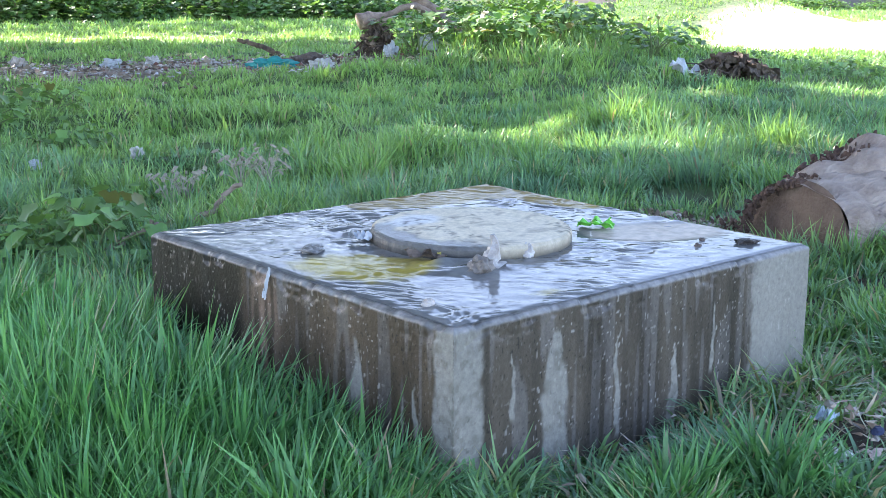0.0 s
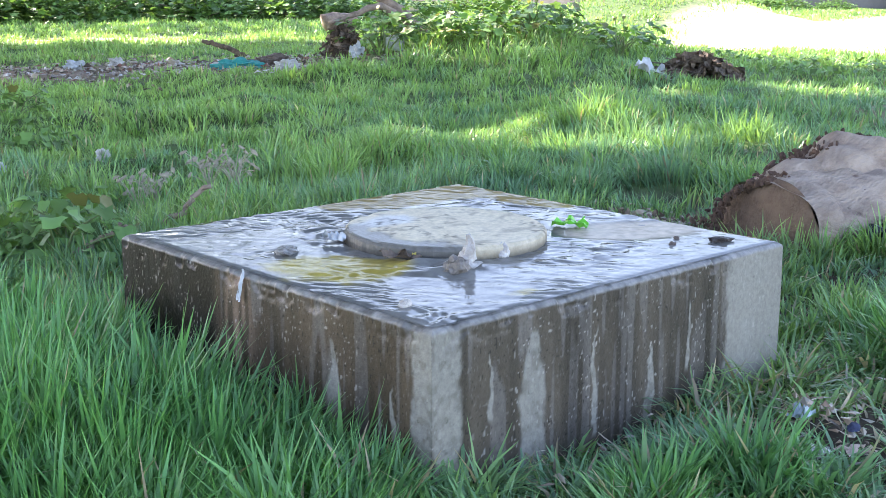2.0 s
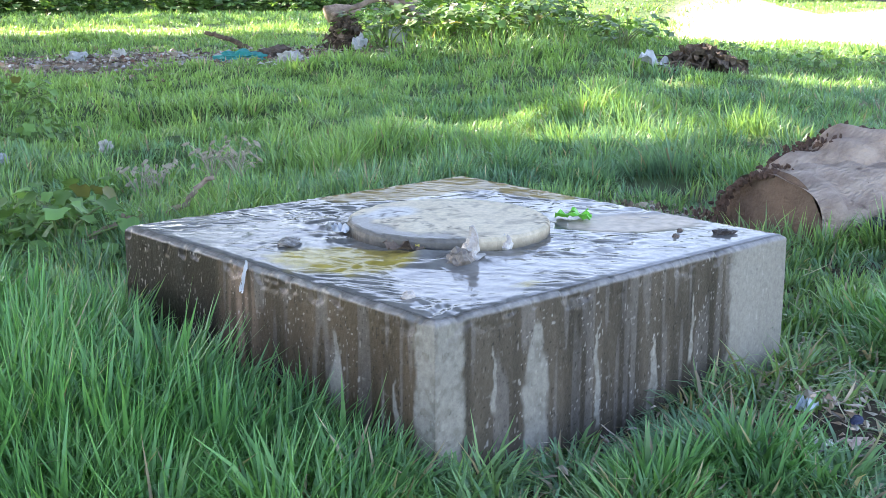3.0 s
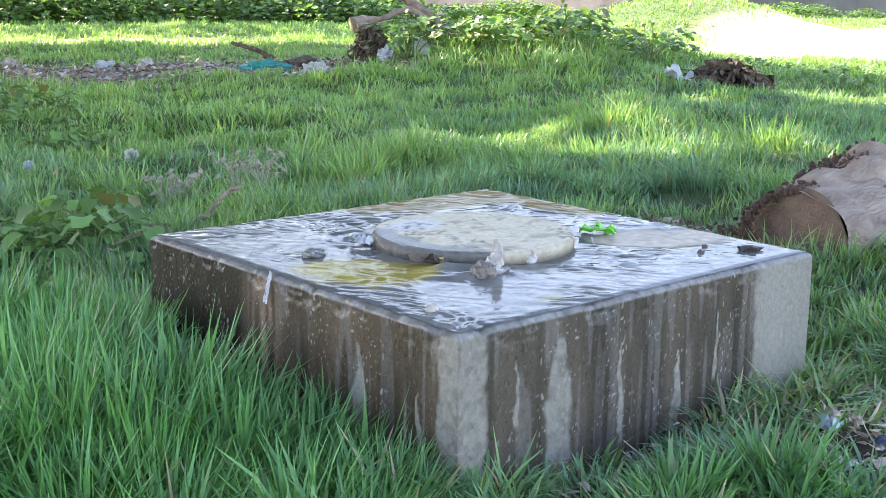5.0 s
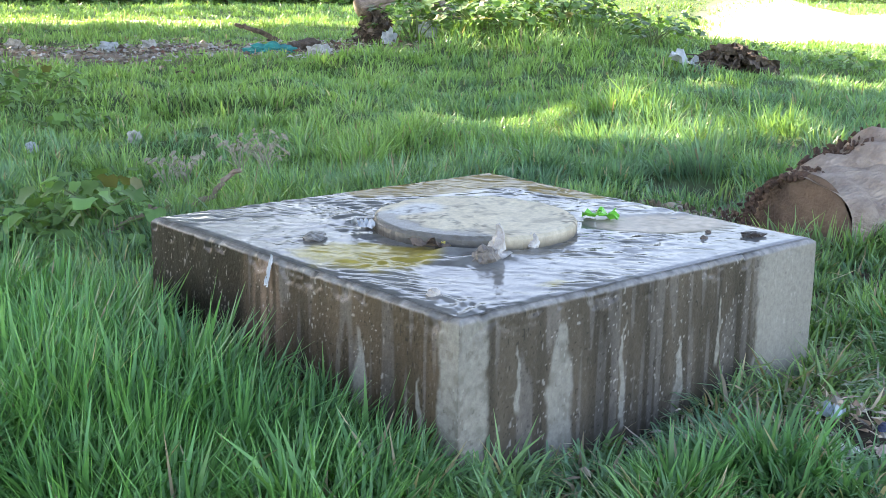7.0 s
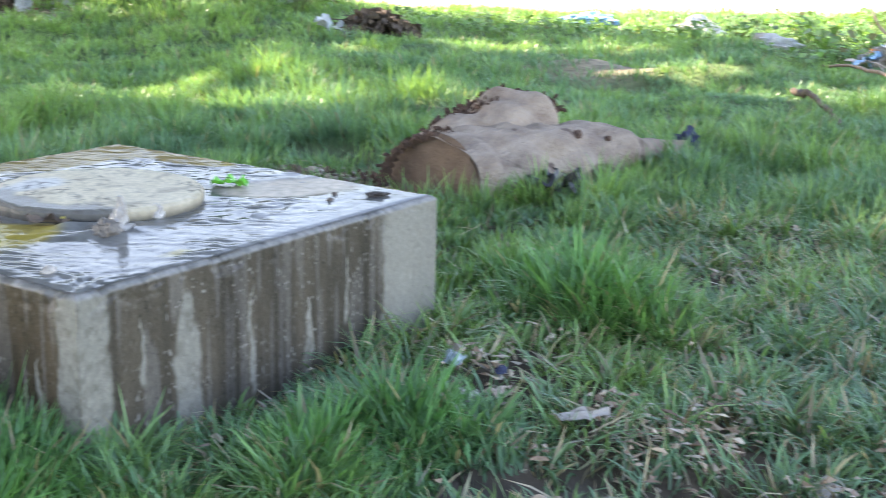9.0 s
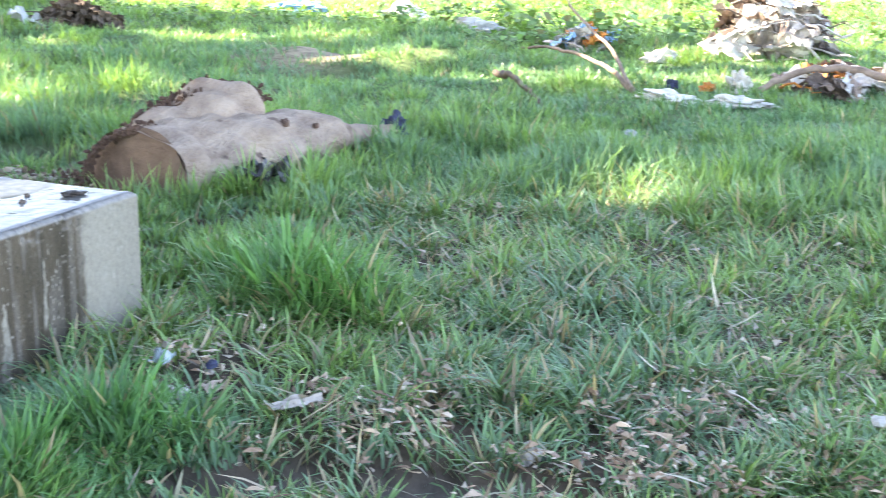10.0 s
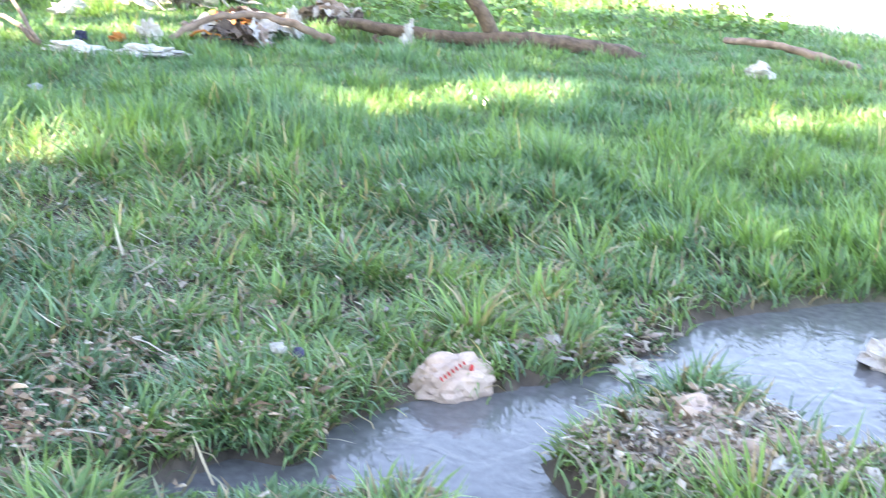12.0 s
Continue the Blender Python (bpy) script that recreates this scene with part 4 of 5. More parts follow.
STRAW = ((0.36, 0.29, 0.2), (0.26, 0.19, 0.13), (0.14, 0.1, 0.07), (0.42, 0.37, 0.3))
PAPER = ((0.62, 0.6, 0.56), (0.5, 0.46, 0.42), (0.55, 0.42, 0.36), (0.3, 0.24, 0.2), (0.2, 0.15, 0.12))
r0 = np.random.default_rng(301)
x, y = r0.uniform(0.2, 3.6, 9000), r0.uniform(-3.6, 0.5, 9000)
ok = (r0.random(9000) < 0.4 * trampled(x, y) * smooth(0.4, 0.65, fbm(x, y, 0.35, 309))) & (stream_depth(x, y) < 0.3) & ~((x < BOX + 0.02) & (y > -0.02))
scraps("dead_leaves", x[ok], y[ok], 0.012, STRAW, 302, "dead straw and leaf scraps on trampled mud", 0.06)
x, y = r0.uniform(1.0, 9.5, 16000), r0.uniform(10.0, 17.0, 16000)
ok = r0.random(16000) < 0.8 * rubble(x, y)
scraps("rubble", x[ok], y[ok], 0.03, STRAW + ((0.25, 0.12, 0.09), (0.45, 0.43, 0.42), (0.12, 0.09, 0.07), (0.2, 0.16, 0.13)), 303, "strip of brown rubble and torn paper on bare soil", 0.05)
ang, rad = r0.random(3200) * 6.3, np.sqrt(r0.random(3200))
x, y = 1.06 + 0.27 * rad * np.cos(ang), -3.5 + 0.46 * rad * np.sin(ang)
scraps("litter_mat", x, y, 0.01, ((0.52, 0.42, 0.32), (0.42, 0.33, 0.24), (0.56, 0.49, 0.41), (0.28, 0.21, 0.15)) + STRAW, 304, "soggy mat of torn paper and straw beside the water", 0.05)
x, y = r0.normal(1.84, 0.08, 500), r0.normal(-3.25, 0.28, 500)
scraps("litter_mat", x, y, 0.014, PAPER[1:] + STRAW, 305, "torn paper and straw along the muddy bank", 0.03)
x, y = r0.normal(1.68, 0.08, 700), r0.uniform(-0.1, 0.9, 700)
scraps("dead_leaves", x, y, 0.016, STRAW + ((0.5, 0.48, 0.45),), 306, "pale dry scraps beside the concrete", 0.03)
x, y = r0.normal(-0.28, 0.1, 300), r0.normal(1.55, 0.12, 300)
scraps("dead_leaves", x, y, 0.022, PAPER, 307, "grey scraps below the concrete corner", 0.05)
x, y = r0.normal(3.0, 0.2, 700), r0.normal(1.75, 0.2, 700)
scraps("wood_chips", x, y, 0.018, STRAW, 308, "wood chips and straw beside the log", 0.03)
x, y = r0.normal(1.2, 0.3, 5200), r0.uniform(-2.5, -0.3, 5200)
ok = (stream_depth(x, y) < 0.35) & (fbm(x, y, 0.22, 311) > 0.5) & (r0.random(5200) < 0.6) & ~((x < BOX + 0.02) & (y > -0.02))
scraps("torn_paper", x[ok], y[ok], 0.0115, ((0.42, 0.31, 0.21), (0.3, 0.2, 0.13), (0.46, 0.38, 0.29), (0.2, 0.13, 0.085)), 312, "beige torn paper and dry scraps trodden into mud", 0.07)

# ---- unseen trees, added beside and behind the path for shade ----
# Sunlit ground patches; crown leaves that would shade them are left out.
GLADES = ((5.4, 4.2, 1.9, 0.75, -62), (4.25, -1.1, 0.72, 0.35, -65), (6.35, -3.5, 1.3, 0.5, -52), (5.8, -5.5, 0.95, 0.4, -60), (8.6, 20.0, 5.5, 1.5, -32), (9.4, 2.3, 0.9, 0.4, -60), (9.3, 0.1, 1.7, 0.55, -60), (11.6, -0.9, 1.3, 0.8, -60), (9.6, -1.9, 0.7, 0.5, -60), (10.6, -4.5, 0.9, 0.35, -60),
          (8.6, 6.4, 1.0, 0.3, -60), (9.6, 9.2, 1.1, 0.6, -50), (11.4, 9.4, 0.9, 0.7, -50), (10.9, 5.0, 1.5, 0.6, -60), (13.0, 9.5, 2.0, 0.8, -40))


def sunny(x, y):
    s = np.zeros_like(x)
    for cx, cy, a, b, deg in GLADES:
        ca, sa = math.cos(radians(deg)), math.sin(radians(deg))
        u, v = (x - cx) * ca + (y - cy) * sa, -(x - cx) * sa + (y - cy) * ca
        s = np.maximum(s, 1 - smooth(0.95, 1.35, np.hypot(u / a, v / b) + 0.5 * (fbm(x, y, 0.6, 401) - 0.5)))
    s = np.maximum(s, smooth(11.6, 13.4, x + 2.5 * (fbm(x, y, 1.2, 403) - 0.5)) * smooth(3.2, 2.2, y))
    return np.maximum(s, smooth(13.5, 15.0, x) * smooth(19.0, 16.0, y))


def shade_tree(trunk, lo, hi, seed, count, height):
    """An unseen shade tree: trunk, limbs, a wide leafy crown with gaps over GLADES."""
    r = np.random.default_rng(seed)
    x, y = r.uniform(lo[0], hi[0], count), r.uniform(lo[1], hi[1], count)
    h = height + r.normal(0, 0.9, count) + 1.2 * fbm(x, y, 2.5, seed)
    keepers = r.random(count) > sunny(x, y) * 0.98
    x, y, h = x[keepers], y[keepers], h[keepers]
    n = len(x)
    P = np.stack([x, y, np.zeros(n)], -1) + np.array(SUN)[None] * (h / SUN.z)[:, None]
    base = new("shade_tree")
    base.matrix_basis = pose(trunk[0], trunk[1], gz(*trunk) - 0.1)
    P = P - np.array(base.matrix_basis.translation)
    a, tilt, size = r.random(n) * 6.3, r.normal(0, 0.35, n), 0.24 + 0.2 * r.random(n)
    u = np.stack([np.cos(a), np.sin(a), tilt], -1) * size[:, None]
    v = np.stack([-np.sin(a), np.cos(a), r.normal(0, 0.5, n)], -1) * (size * 0.7)[:, None]
    V = np.stack([P - u, P - 0.2 * u + v, P + u, P + 0.1 * u - v], 1)
    F = (np.arange(n) * 4)[:, None] + np.array([[0, 1, 2, 3]])
    c = np.array([0.05, 0.11, 0.025]) * (0.6 + 0.8 * r.random((n, 1)))
    part("crown", mesh_np("crown", V.reshape(-1, 3), F, False, np.repeat(c[:, None], 4, 1).reshape(-1, 3)), CANOPY, base)
    mid = P.mean(0)
    part("trunk", limb("trunk", [(0, 0, -0.2), (0.1, 0.1, 2.5), (0.0, 0.2, 5.0), tuple(mid * np.array([0.3, 0.3, 0.9]))], 0.3, 0.14, 16, 14, 0.02, seed), BARK, base)
    for k in range(6):
        goal = P[r.integers(0, n)]
        part("limb", limb("limb", [(0, 0.2, 4.6 + 0.2 * k), tuple(goal * np.array([0.5, 0.5, 0.85])), tuple(goal)], 0.12, 0.03, 12, 8, 0.03, seed + k), BARK, base)
    return tagged(base, "unseen tall leafy tree added to shade the meadow", "tree", "shade trees")


shade_tree((-4.5, 9.0), (-7, -1.0), (13.5, 7.0), 501, 6300, 8.0)
shade_tree((-5.5, 17.0), (-5, 7.0), (13.5, 18.5), 502, 6300, 8.5)
shade_tree((-6.5, -3.0), (-7, -9.0), (13.0, -1.0), 503, 6000, 8.2)
shade_tree((-5.0, 31.0), (-2, 18.0), (24.0, 33.0), 504, 3000, 8.5)


def far_tree(seed, height):
    """An unseen tree added behind the wall to darken what the water reflects."""
    r = np.random.default_rng(seed)
    n = 1500
    d = r.normal(0, 1, (n, 3))
    d /= np.linalg.norm(d, axis=1)[:, None]
    P = d * (0.5 + 0.5 * r.random(n))[:, None] * (0.7 + 0.6 * fbm(d[:, 0] * 2 + d[:, 2] * 1.3, d[:, 1] * 2 - d[:, 2], 0.7, seed))[:, None]
    P = P * np.array([0.36, 0.36, 0.38]) * height + np.array([0, 0, 0.6 * height])
    a, size = r.random(n) * 6.3, 0.03 * height * (0.6 + r.random(n))
    u = np.stack([np.cos(a), np.sin(a), r.normal(0, 0.6, n)], -1) * size[:, None]
    v = np.stack([-np.sin(a), np.cos(a), r.normal(0, 0.6, n)], -1) * (0.7 * size)[:, None]
    V = np.stack([P - u, P + v, P + u, P - v], 1).reshape(-1, 3)
    c = np.repeat((np.array([0.045, 0.1, 0.025]) * (0.6 + 0.8 * r.random((n, 1))))[:, None], 4, 1).reshape(-1, 3)
    tree = new("far_tree")
    part("crown", mesh_np("far_crown", V, (np.arange(n) * 4)[:, None] + np.array([[0, 1, 2, 3]]), False, c), CANOPY, tree)
    part("trunk", limb("far_trunk", [(0, 0, -0.3), (0.1, 0, 0.3 * height), (0, 0.1, 0.6 * height)], 0.03 * height, 0.012 * height, 10, 10, 0.02, seed), BARK, tree)
    return tagged(tree, "unseen leafy tree added behind the retaining wall to darken reflections", "tree", "far trees")


rt = np.random.default_rng(521)
first_trees = [far_tree(531, 11.0), far_tree(532, 9.0)]
for k in range(26):
    az, dist = radians(18 + 66 * k / 25 + rt.normal(0, 1)), rt.uniform(60, 72)
    m = pose(-1.9 + dist * math.cos(az), -2.2 + dist * math.sin(az), 0, 0, 0, rt.uniform(0, 360))
    if k < 2:
        first_trees[k].matrix_basis = m
    else:
        s = rt.uniform(0.8, 1.3)
        copy_thing(first_trees[k % 2], m @ Matrix.Diagonal((s, s, s, 1)))


# ---- broad-leaved weeds ----
def leaf_arrays(n, centres, normals_az, tilt, size, r, lobes=5):
    """Lobed, cupped leaves: a ring of points about a raised middle."""
    m = 11
    t = np.linspace(0, 2 * np.pi, m, endpoint=False)
    ring = 1 - 0.34 * (1 + np.cos(lobes * t)) / 2 - 0.45 * np.exp(-(t - np.pi) ** 2 / 0.12)
    rad = ring[None] * (0.85 + 0.3 * r.random((n, m)))
    lx, ly = rad * np.cos(t)[None], 0.9 * rad * np.sin(t)[None]
    lz = 0.22 * np.abs(ly) + 0.08 * r.normal(0, 1, (n, m)) - 0.22 * np.maximum(lx, 0)
    L = np.concatenate([np.stack([lx, ly, lz], -1), np.zeros((n, 1, 3))], 1) * size[:, None, None]
    ct, st = np.cos(tilt)[:, None], np.sin(tilt)[:, None]
    X1, Z1 = L[..., 0] * ct - L[..., 2] * st, L[..., 0] * st + L[..., 2] * ct
    ca, sa = np.cos(normals_az)[:, None], np.sin(normals_az)[:, None]
    V = np.stack([X1 * ca - L[..., 1] * sa, X1 * sa + L[..., 1] * ca, Z1], -1) + centres[:, None, :]
    base = (np.arange(n) * (m + 1))[:, None]
    F = np.concatenate([base + np.array([[k, (k + 1) % m, m]]) for k in range(m)])
    return V.reshape(-1, 3), F, m + 1


def weed(seed, leaves, height, spread, size, tone):
    r = np.random.default_rng(seed)
    a = r.random(leaves) * 6.3
    rad = spread * np.sqrt(r.random(leaves))
    c = np.stack([rad * np.cos(a), rad * np.sin(a), height * (0.25 + 0.75 * r.random(leaves)) * (1 - 0.4 * (rad / spread) ** 2)], -1)
    V, F, m = leaf_arrays(leaves, c, a + r.normal(0, 0.5, leaves), r.normal(-0.25, 0.4, leaves), size * (0.5 + 0.7 * r.random(leaves)), r)
    tint = np.array(tone) * (0.65 + 0.7 * r.random((leaves, 1)))
    yellow = r.random(leaves) < 0.03
    tint[yellow] = (0.2, 0.21, 0.08)
    plant = new("broadleaf_weed")
    part("foliage", mesh_np("foliage", V, F, True, np.repeat(tint[:, None], m, 1).reshape(-1, 3)), FOLIAGE, plant)
    for k in range(min(7, leaves)):
        part("stem", limb("stem", [(0, 0, -0.06), tuple(c[k] * np.array([0.4, 0.4, 0.6])), tuple(c[k])], 0.007 + 0.006 * height, 0.003, 7, 5, 0.003, seed + k, 0.1), STEM, plant)
    return plant


STEM = material("green_stem", (0.16, 0.24, 0.07), 0.6, (0.12, 0.14, 0.06), 10, 0.2, 40)
PALE = (0.15, 0.28, 0.095)
KINDS = {
    "big": tagged(weed(601, 60, 0.36, 0.34, 0.06, PALE), "broad-leaved green weed with large lobed leaves in the grass", "weed", "weeds"),
    "mid": tagged(weed(602, 46, 0.5, 0.5, 0.062, (0.125, 0.25, 0.065)), "leafy green weed on the overgrown mound", "weed", "weeds"),
    "low": tagged(weed(603, 40, 0.22, 0.4, 0.06, PALE), "low leafy weed spreading in the grass", "weed", "weeds"),
}
KINDS["big"].matrix_basis = pose(0.42, 2.9, gz(0.42, 2.9))
KINDS["mid"].matrix_basis = pose(9.6, 9.6, gz(9.6, 9.6))
KINDS["low"].matrix_basis = pose(2.2, 8.6, gz(2.2, 8.6))
rp = np.random.default_rng(611)


def plant_at(kind, x, y, scale=1.0):
    ob = copy_thing(KINDS[kind], pose(x, y, gz(x, y), 0, 0, rp.uniform(0, 360)) @ Matrix.Diagonal((scale, scale, scale * rp.uniform(0.85, 1.15), 1)))
    return ob


for x, y, k, s in ((0.62, 3.15, "big", 0.85), (0.36, 3.25, "big", 0.8), (2.15, 6.9, "low", 0.9), (2.8, 8.6, "big", 1.0), (0.05, 3.05, "big", 0.8), (0.75, 3.35, "big", 0.7), (-0.1, 2.4, "big", 0.55), (2.0, 8.1, "big", 1.1), (2.7, 9.2, "big", 1.0), (1.7, 8.9, "mid", 1.0), (1.5, 7.4, "low", 1.0), (2.5, 7.6, "low", 0.8),
                   (3.1, 5.4, "low", 0.6), (3.9, 6.3, "low", 0.5)):
    plant_at(k, x, y, s)
for _ in range(46):
    u, v = rp.random(), rp.random() ** 1.4
    x, y = 8.9 + 1.7 * u + 3.6 * v, 11.2 - 3.4 * u + 3.2 * v
    plant_at(("mid", "big", "mid", "low")[rp.integers(0, 4)], x, y, rp.uniform(0.9, 1.5))
for _ in range(24):
    plant_at(("mid", "low", "low")[rp.integers(0, 3)], rp.uniform(11.5, 14.5), rp.uniform(4.5, 8.5), rp.uniform(0.5, 0.9))
for _ in range(22):
    plant_at(("mid", "big")[rp.integers(0, 2)], rp.uniform(10.8, 14.0), rp.uniform(-1.5, 4.0), rp.uniform(0.7, 1.2))
for _ in range(45):
    x = rp.uniform(12.0, 21.0)
    y = rp.uniform(-0.35 * (21 - x) - 3.0, 4.0)
    plant_at(("mid", "big", "low")[rp.integers(0, 3)], x, y, rp.uniform(0.7, 1.1))
for _ in range(34):
    y = rp.uniform(-7.0, -2.2)
    plant_at(("mid", "big", "low")[rp.integers(0, 3)], rp.uniform(10.2, 13.5) - 0.25 * max(0, -y - 5), y, rp.uniform(0.6, 1.0))


def shrub(seed):
    """A dense rounded hedge bush of small leaves, ragged and gapped."""
    r = np.random.default_rng(seed)
    n = 900
    d = r.normal(0, 1, (n, 3))
    d /= np.linalg.norm(d, axis=1)[:, None]
    rad = 0.55 + 0.45 * r.random(n)
    c = d * rad[:, None] * np.array([1.5, 1.5, 1.0])
    c *= (0.75 + 0.5 * fbm(d[:, 0] * 2 + d[:, 2], d[:, 1] * 2, 0.8, seed))[:, None]
    c[:, 2] = np.abs(c[:, 2])
    V, F, m = leaf_arrays(n, c, r.random(n) * 6.3, r.normal(-0.2, 0.6, n), 0.05 + 0.06 * r.random(n), r, 3)
    tint = np.array((0.11, 0.22, 0.065)) * (0.5 + 0.9 * r.random((n, 1)))
    bush = new("hedge_bush")
    part("foliage", mesh_np("hedge_foliage", V, F, False, np.repeat(tint[:, None], m, 1).reshape(-1, 3)), FOLIAGE, bush)
    for k in range(5):
        part("stem", limb("bush_stem", [(0, 0, -0.1), tuple(c[k] * 0.5), tuple(c[k])], 0.03, 0.008, 8, 6, 0.01, seed + k), BARK, bush)
    return tagged(bush, "dense dark green hedge bush along the field edge", "bush", "hedge bushes")


bush = shrub(701)
bush.matrix_basis = pose(13.5, 28.0, gz(13.5, 28.0))
for k in range(30):
    u = rp.random()
    x, y = 7.5 + 14.5 * u + rp.normal(0, 0.8), 30.5 - 4.8 * u + rp.normal(0, 1.0)
    s = rp.uniform(0.5, 1.1)
    copy_thing(bush, pose(x, y, gz(x, y), 0, 0, rp.uniform(0, 360)) @ Matrix.Diagonal((s * 1.15, s * 1.15, s * rp.uniform(0.6, 1.0), 1)))
for k in range(14):
    x, y = rp.uniform(24, 44), 0
    y = 26 - 0.25 * (x - 24) + rp.normal(0, 1.5)
    s = rp.uniform(0.35, 0.6)
    copy_thing(bush, pose(x, y, gz(x, y), 0, 0, rp.uniform(0, 360)) @ Matrix.Diagonal((s * 1.5, s * 1.5, s, 1)))

# ---- the big log beside the chamber ----
def squash(V, cz, k):
    V = np.array(V)
    V[:, 2] = cz + (V[:, 2] - cz) * k
    return V


def log_mesh():
    line = curve_points([(3.16, 1.13, 0.16), (3.55, 1.05, 0.18), (3.95, 0.95, 0.18), (4.3, 0.86, 0.17), (4.62, 0.79, 0.15)], 44)
    radii = np.interp(np.linspace(0, 1, 44), [0, 0.2, 0.45, 0.7, 0.9, 1.0], [0.3, 0.285, 0.285, 0.24, 0.19, 0.09])
    V, Q, T = tube(line, radii, 64, 3, 0.26, False)
    return mesh_np("log_body", squash(V, 0.17, 0.68), np.array(Q), True)


log = thing("log", None, None, label="large bare weathered tree log lying in the grass", category="log")
part("trunk", log_mesh(), LOGWOOD, log, "pale weathered wood with dark knots")


def disc_mesh():
    """The sawn end, rough with rings."""
    c, n = Vector((3.16, 1.13, 0.16)), Vector((-0.96, 0.22, 0.05)).normalized()
    a = n.cross(Vector((0, 0, 1))).normalized()
    b = a.cross(n).normalized()
    V = [c + n * 0.012]
    rings, seg = 14, 48
    for k in range(1, rings + 1):
        for s in range(seg):
            t = 2 * math.pi * s / seg
            d = a * math.cos(t) + b * math.sin(t)
            r = 0.315 * k / rings * (1 + 0.1 * noise.noise(d * 1.4))
            V.append(c + d * r + n * (0.012 + 0.006 * noise.noise(Vector((k * 0.9, t * 1.5, 0))) + 0.003 * math.sin(k * 2.4) - (0.02 if k == rings else 0)))
    tri = [(0, 1 + s, 1 + (s + 1) % seg) for s in range(seg)]
    q = [(1 + (k - 1) * seg + s, 1 + k * seg + s, 1 + k * seg + (s + 1) % seg, 1 + (k - 1) * seg + (s + 1) % seg) for k in range(1, rings) for s in range(seg)]
    return mesh_np("sawn_end", squash([tuple(v) for v in V], 0.17, 0.7), [np.array(tri), np.array(q)], True)


part("sawn_end", disc_mesh(), CUTWOOD, log, "brown rough sawn end")
V, Q, T = tube(curve_points([(3.35, 1.25, 0.1), (3.6, 1.2, 0.18), (3.85, 1.16, 0.27), (4.05, 1.14, 0.33), (4.2, 1.12, 0.34)], 26), np.interp(np.linspace(0, 1, 26), [0, 0.4, 0.75, 1], [0.25, 0.24, 0.2, 0.1]), 34, 8, 0.32)
part("stub", mesh_np("stub", V, [np.array(Q), np.array(T)], True), LOGWOOD, log, "broken limb stub")
def crumb_crust(points, width, count, size, seed):
    """A ragged crust of small crumbs along a line."""
    r = np.random.default_rng(seed)
    line = curve_points(points, 40)
    bm = bmesh.new()
    for _ in range(count):
        p = line[r.integers(0, 40)] + r.normal(0, 1, 3) * np.array([width, width, width * 0.45])
        s = size * r.uniform(0.4, 1.3)
        m = pose(*p, *r.uniform(0, 360, 3)) @ Matrix.Diagonal((s * 1.5, s, s * 0.6, 1))
        made = bmesh.ops.create_icosphere(bm, subdivisions=1, radius=1.0)["verts"]
        for v in made:
            v.co = m @ (v.co * r.uniform(0.7, 1.3))
    return bm_mesh("rotten_bark", bm)


for k, (line, w, n) in enumerate((([(3.9, 1.26, 0.47), (4.02, 1.2, 0.49), (4.12, 1.1, 0.47), (4.18, 1.02, 0.4)], 0.034, 90), ([(3.25, 1.24, 0.32), (3.5, 1.32, 0.34), (3.75, 1.34, 0.4), (3.95, 1.28, 0.46)], 0.05, 200),
                                 ([(3.3, 1.18, 0.34), (3.5, 1.24, 0.36), (3.7, 1.24, 0.4), (3.82, 1.2, 0.45)], 0.06, 150), ([(3.14, 1.42, 0.1), (3.13, 1.36, 0.24), (3.15, 1.24, 0.34), (3.18, 1.12, 0.37)], 0.016, 110), ([(3.1, 1.5, 0.04), (3.4, 1.6, 0.06), (3.9, 1.55, 0.08), (4.4, 1.3, 0.08)], 0.09, 150))):
    thing("rotten_bark", crumb_crust(line, 0.8 * w, 2 * n, 0.0125, 20 + k), ROTWOOD, log, "dark crumbling bark", kind="stuff")
for k, (px, py, pz, s) in enumerate(((3.24, 0.9, 0.25, 0.035), (3.98, 0.78, 0.31, 0.03), (4.22, 0.72, 0.27, 0.022), (3.75, 0.74, 0.12, 0.04), (3.55, 0.86, 0.3, 0.02))):
    ob = part("knot", crumpled_lump("knot", (s, s * 0.8, s), ROTWOOD, 30 + k, 2, 0.4, 5), None, log, "dark knot hole")
    ob.matrix_basis = pose(px, py, pz)
part("branch_end", limb("branch_end", [(4.5, 0.8, 0.17), (4.75, 0.73, 0.14), (5.0, 0.67, 0.12), (5.12, 0.64, 0.12)], 0.085, 0.045, 12, 12, 0.004, 5), DEADWOOD, log, "thin brown branch end")
lay("rag", crumpled_lump("blue_rag", (0.08, 0.07, 0.09), BLUE, 41, 3, 0.6), 5.12, 0.64, 0.14, 0, "dark blue rag tied round the log's thin end", "rag")
lay("plastic_bag", crumpled_sheet("black_bag", 0.3, 0.22, 0.1, BLACK, 42), 3.46, 0.62, gz(3.46, 0.62) + 0.06, 20, "torn black plastic bag in the grass", "litter")


# ---- litter in the trampled grass ----
def litter(name, me, x, y, rz, label, lift=0.02, category="litter", group="litter"):
    return lay(name, me, x, y, gz(x, y) + lift, rz, label, category, group)


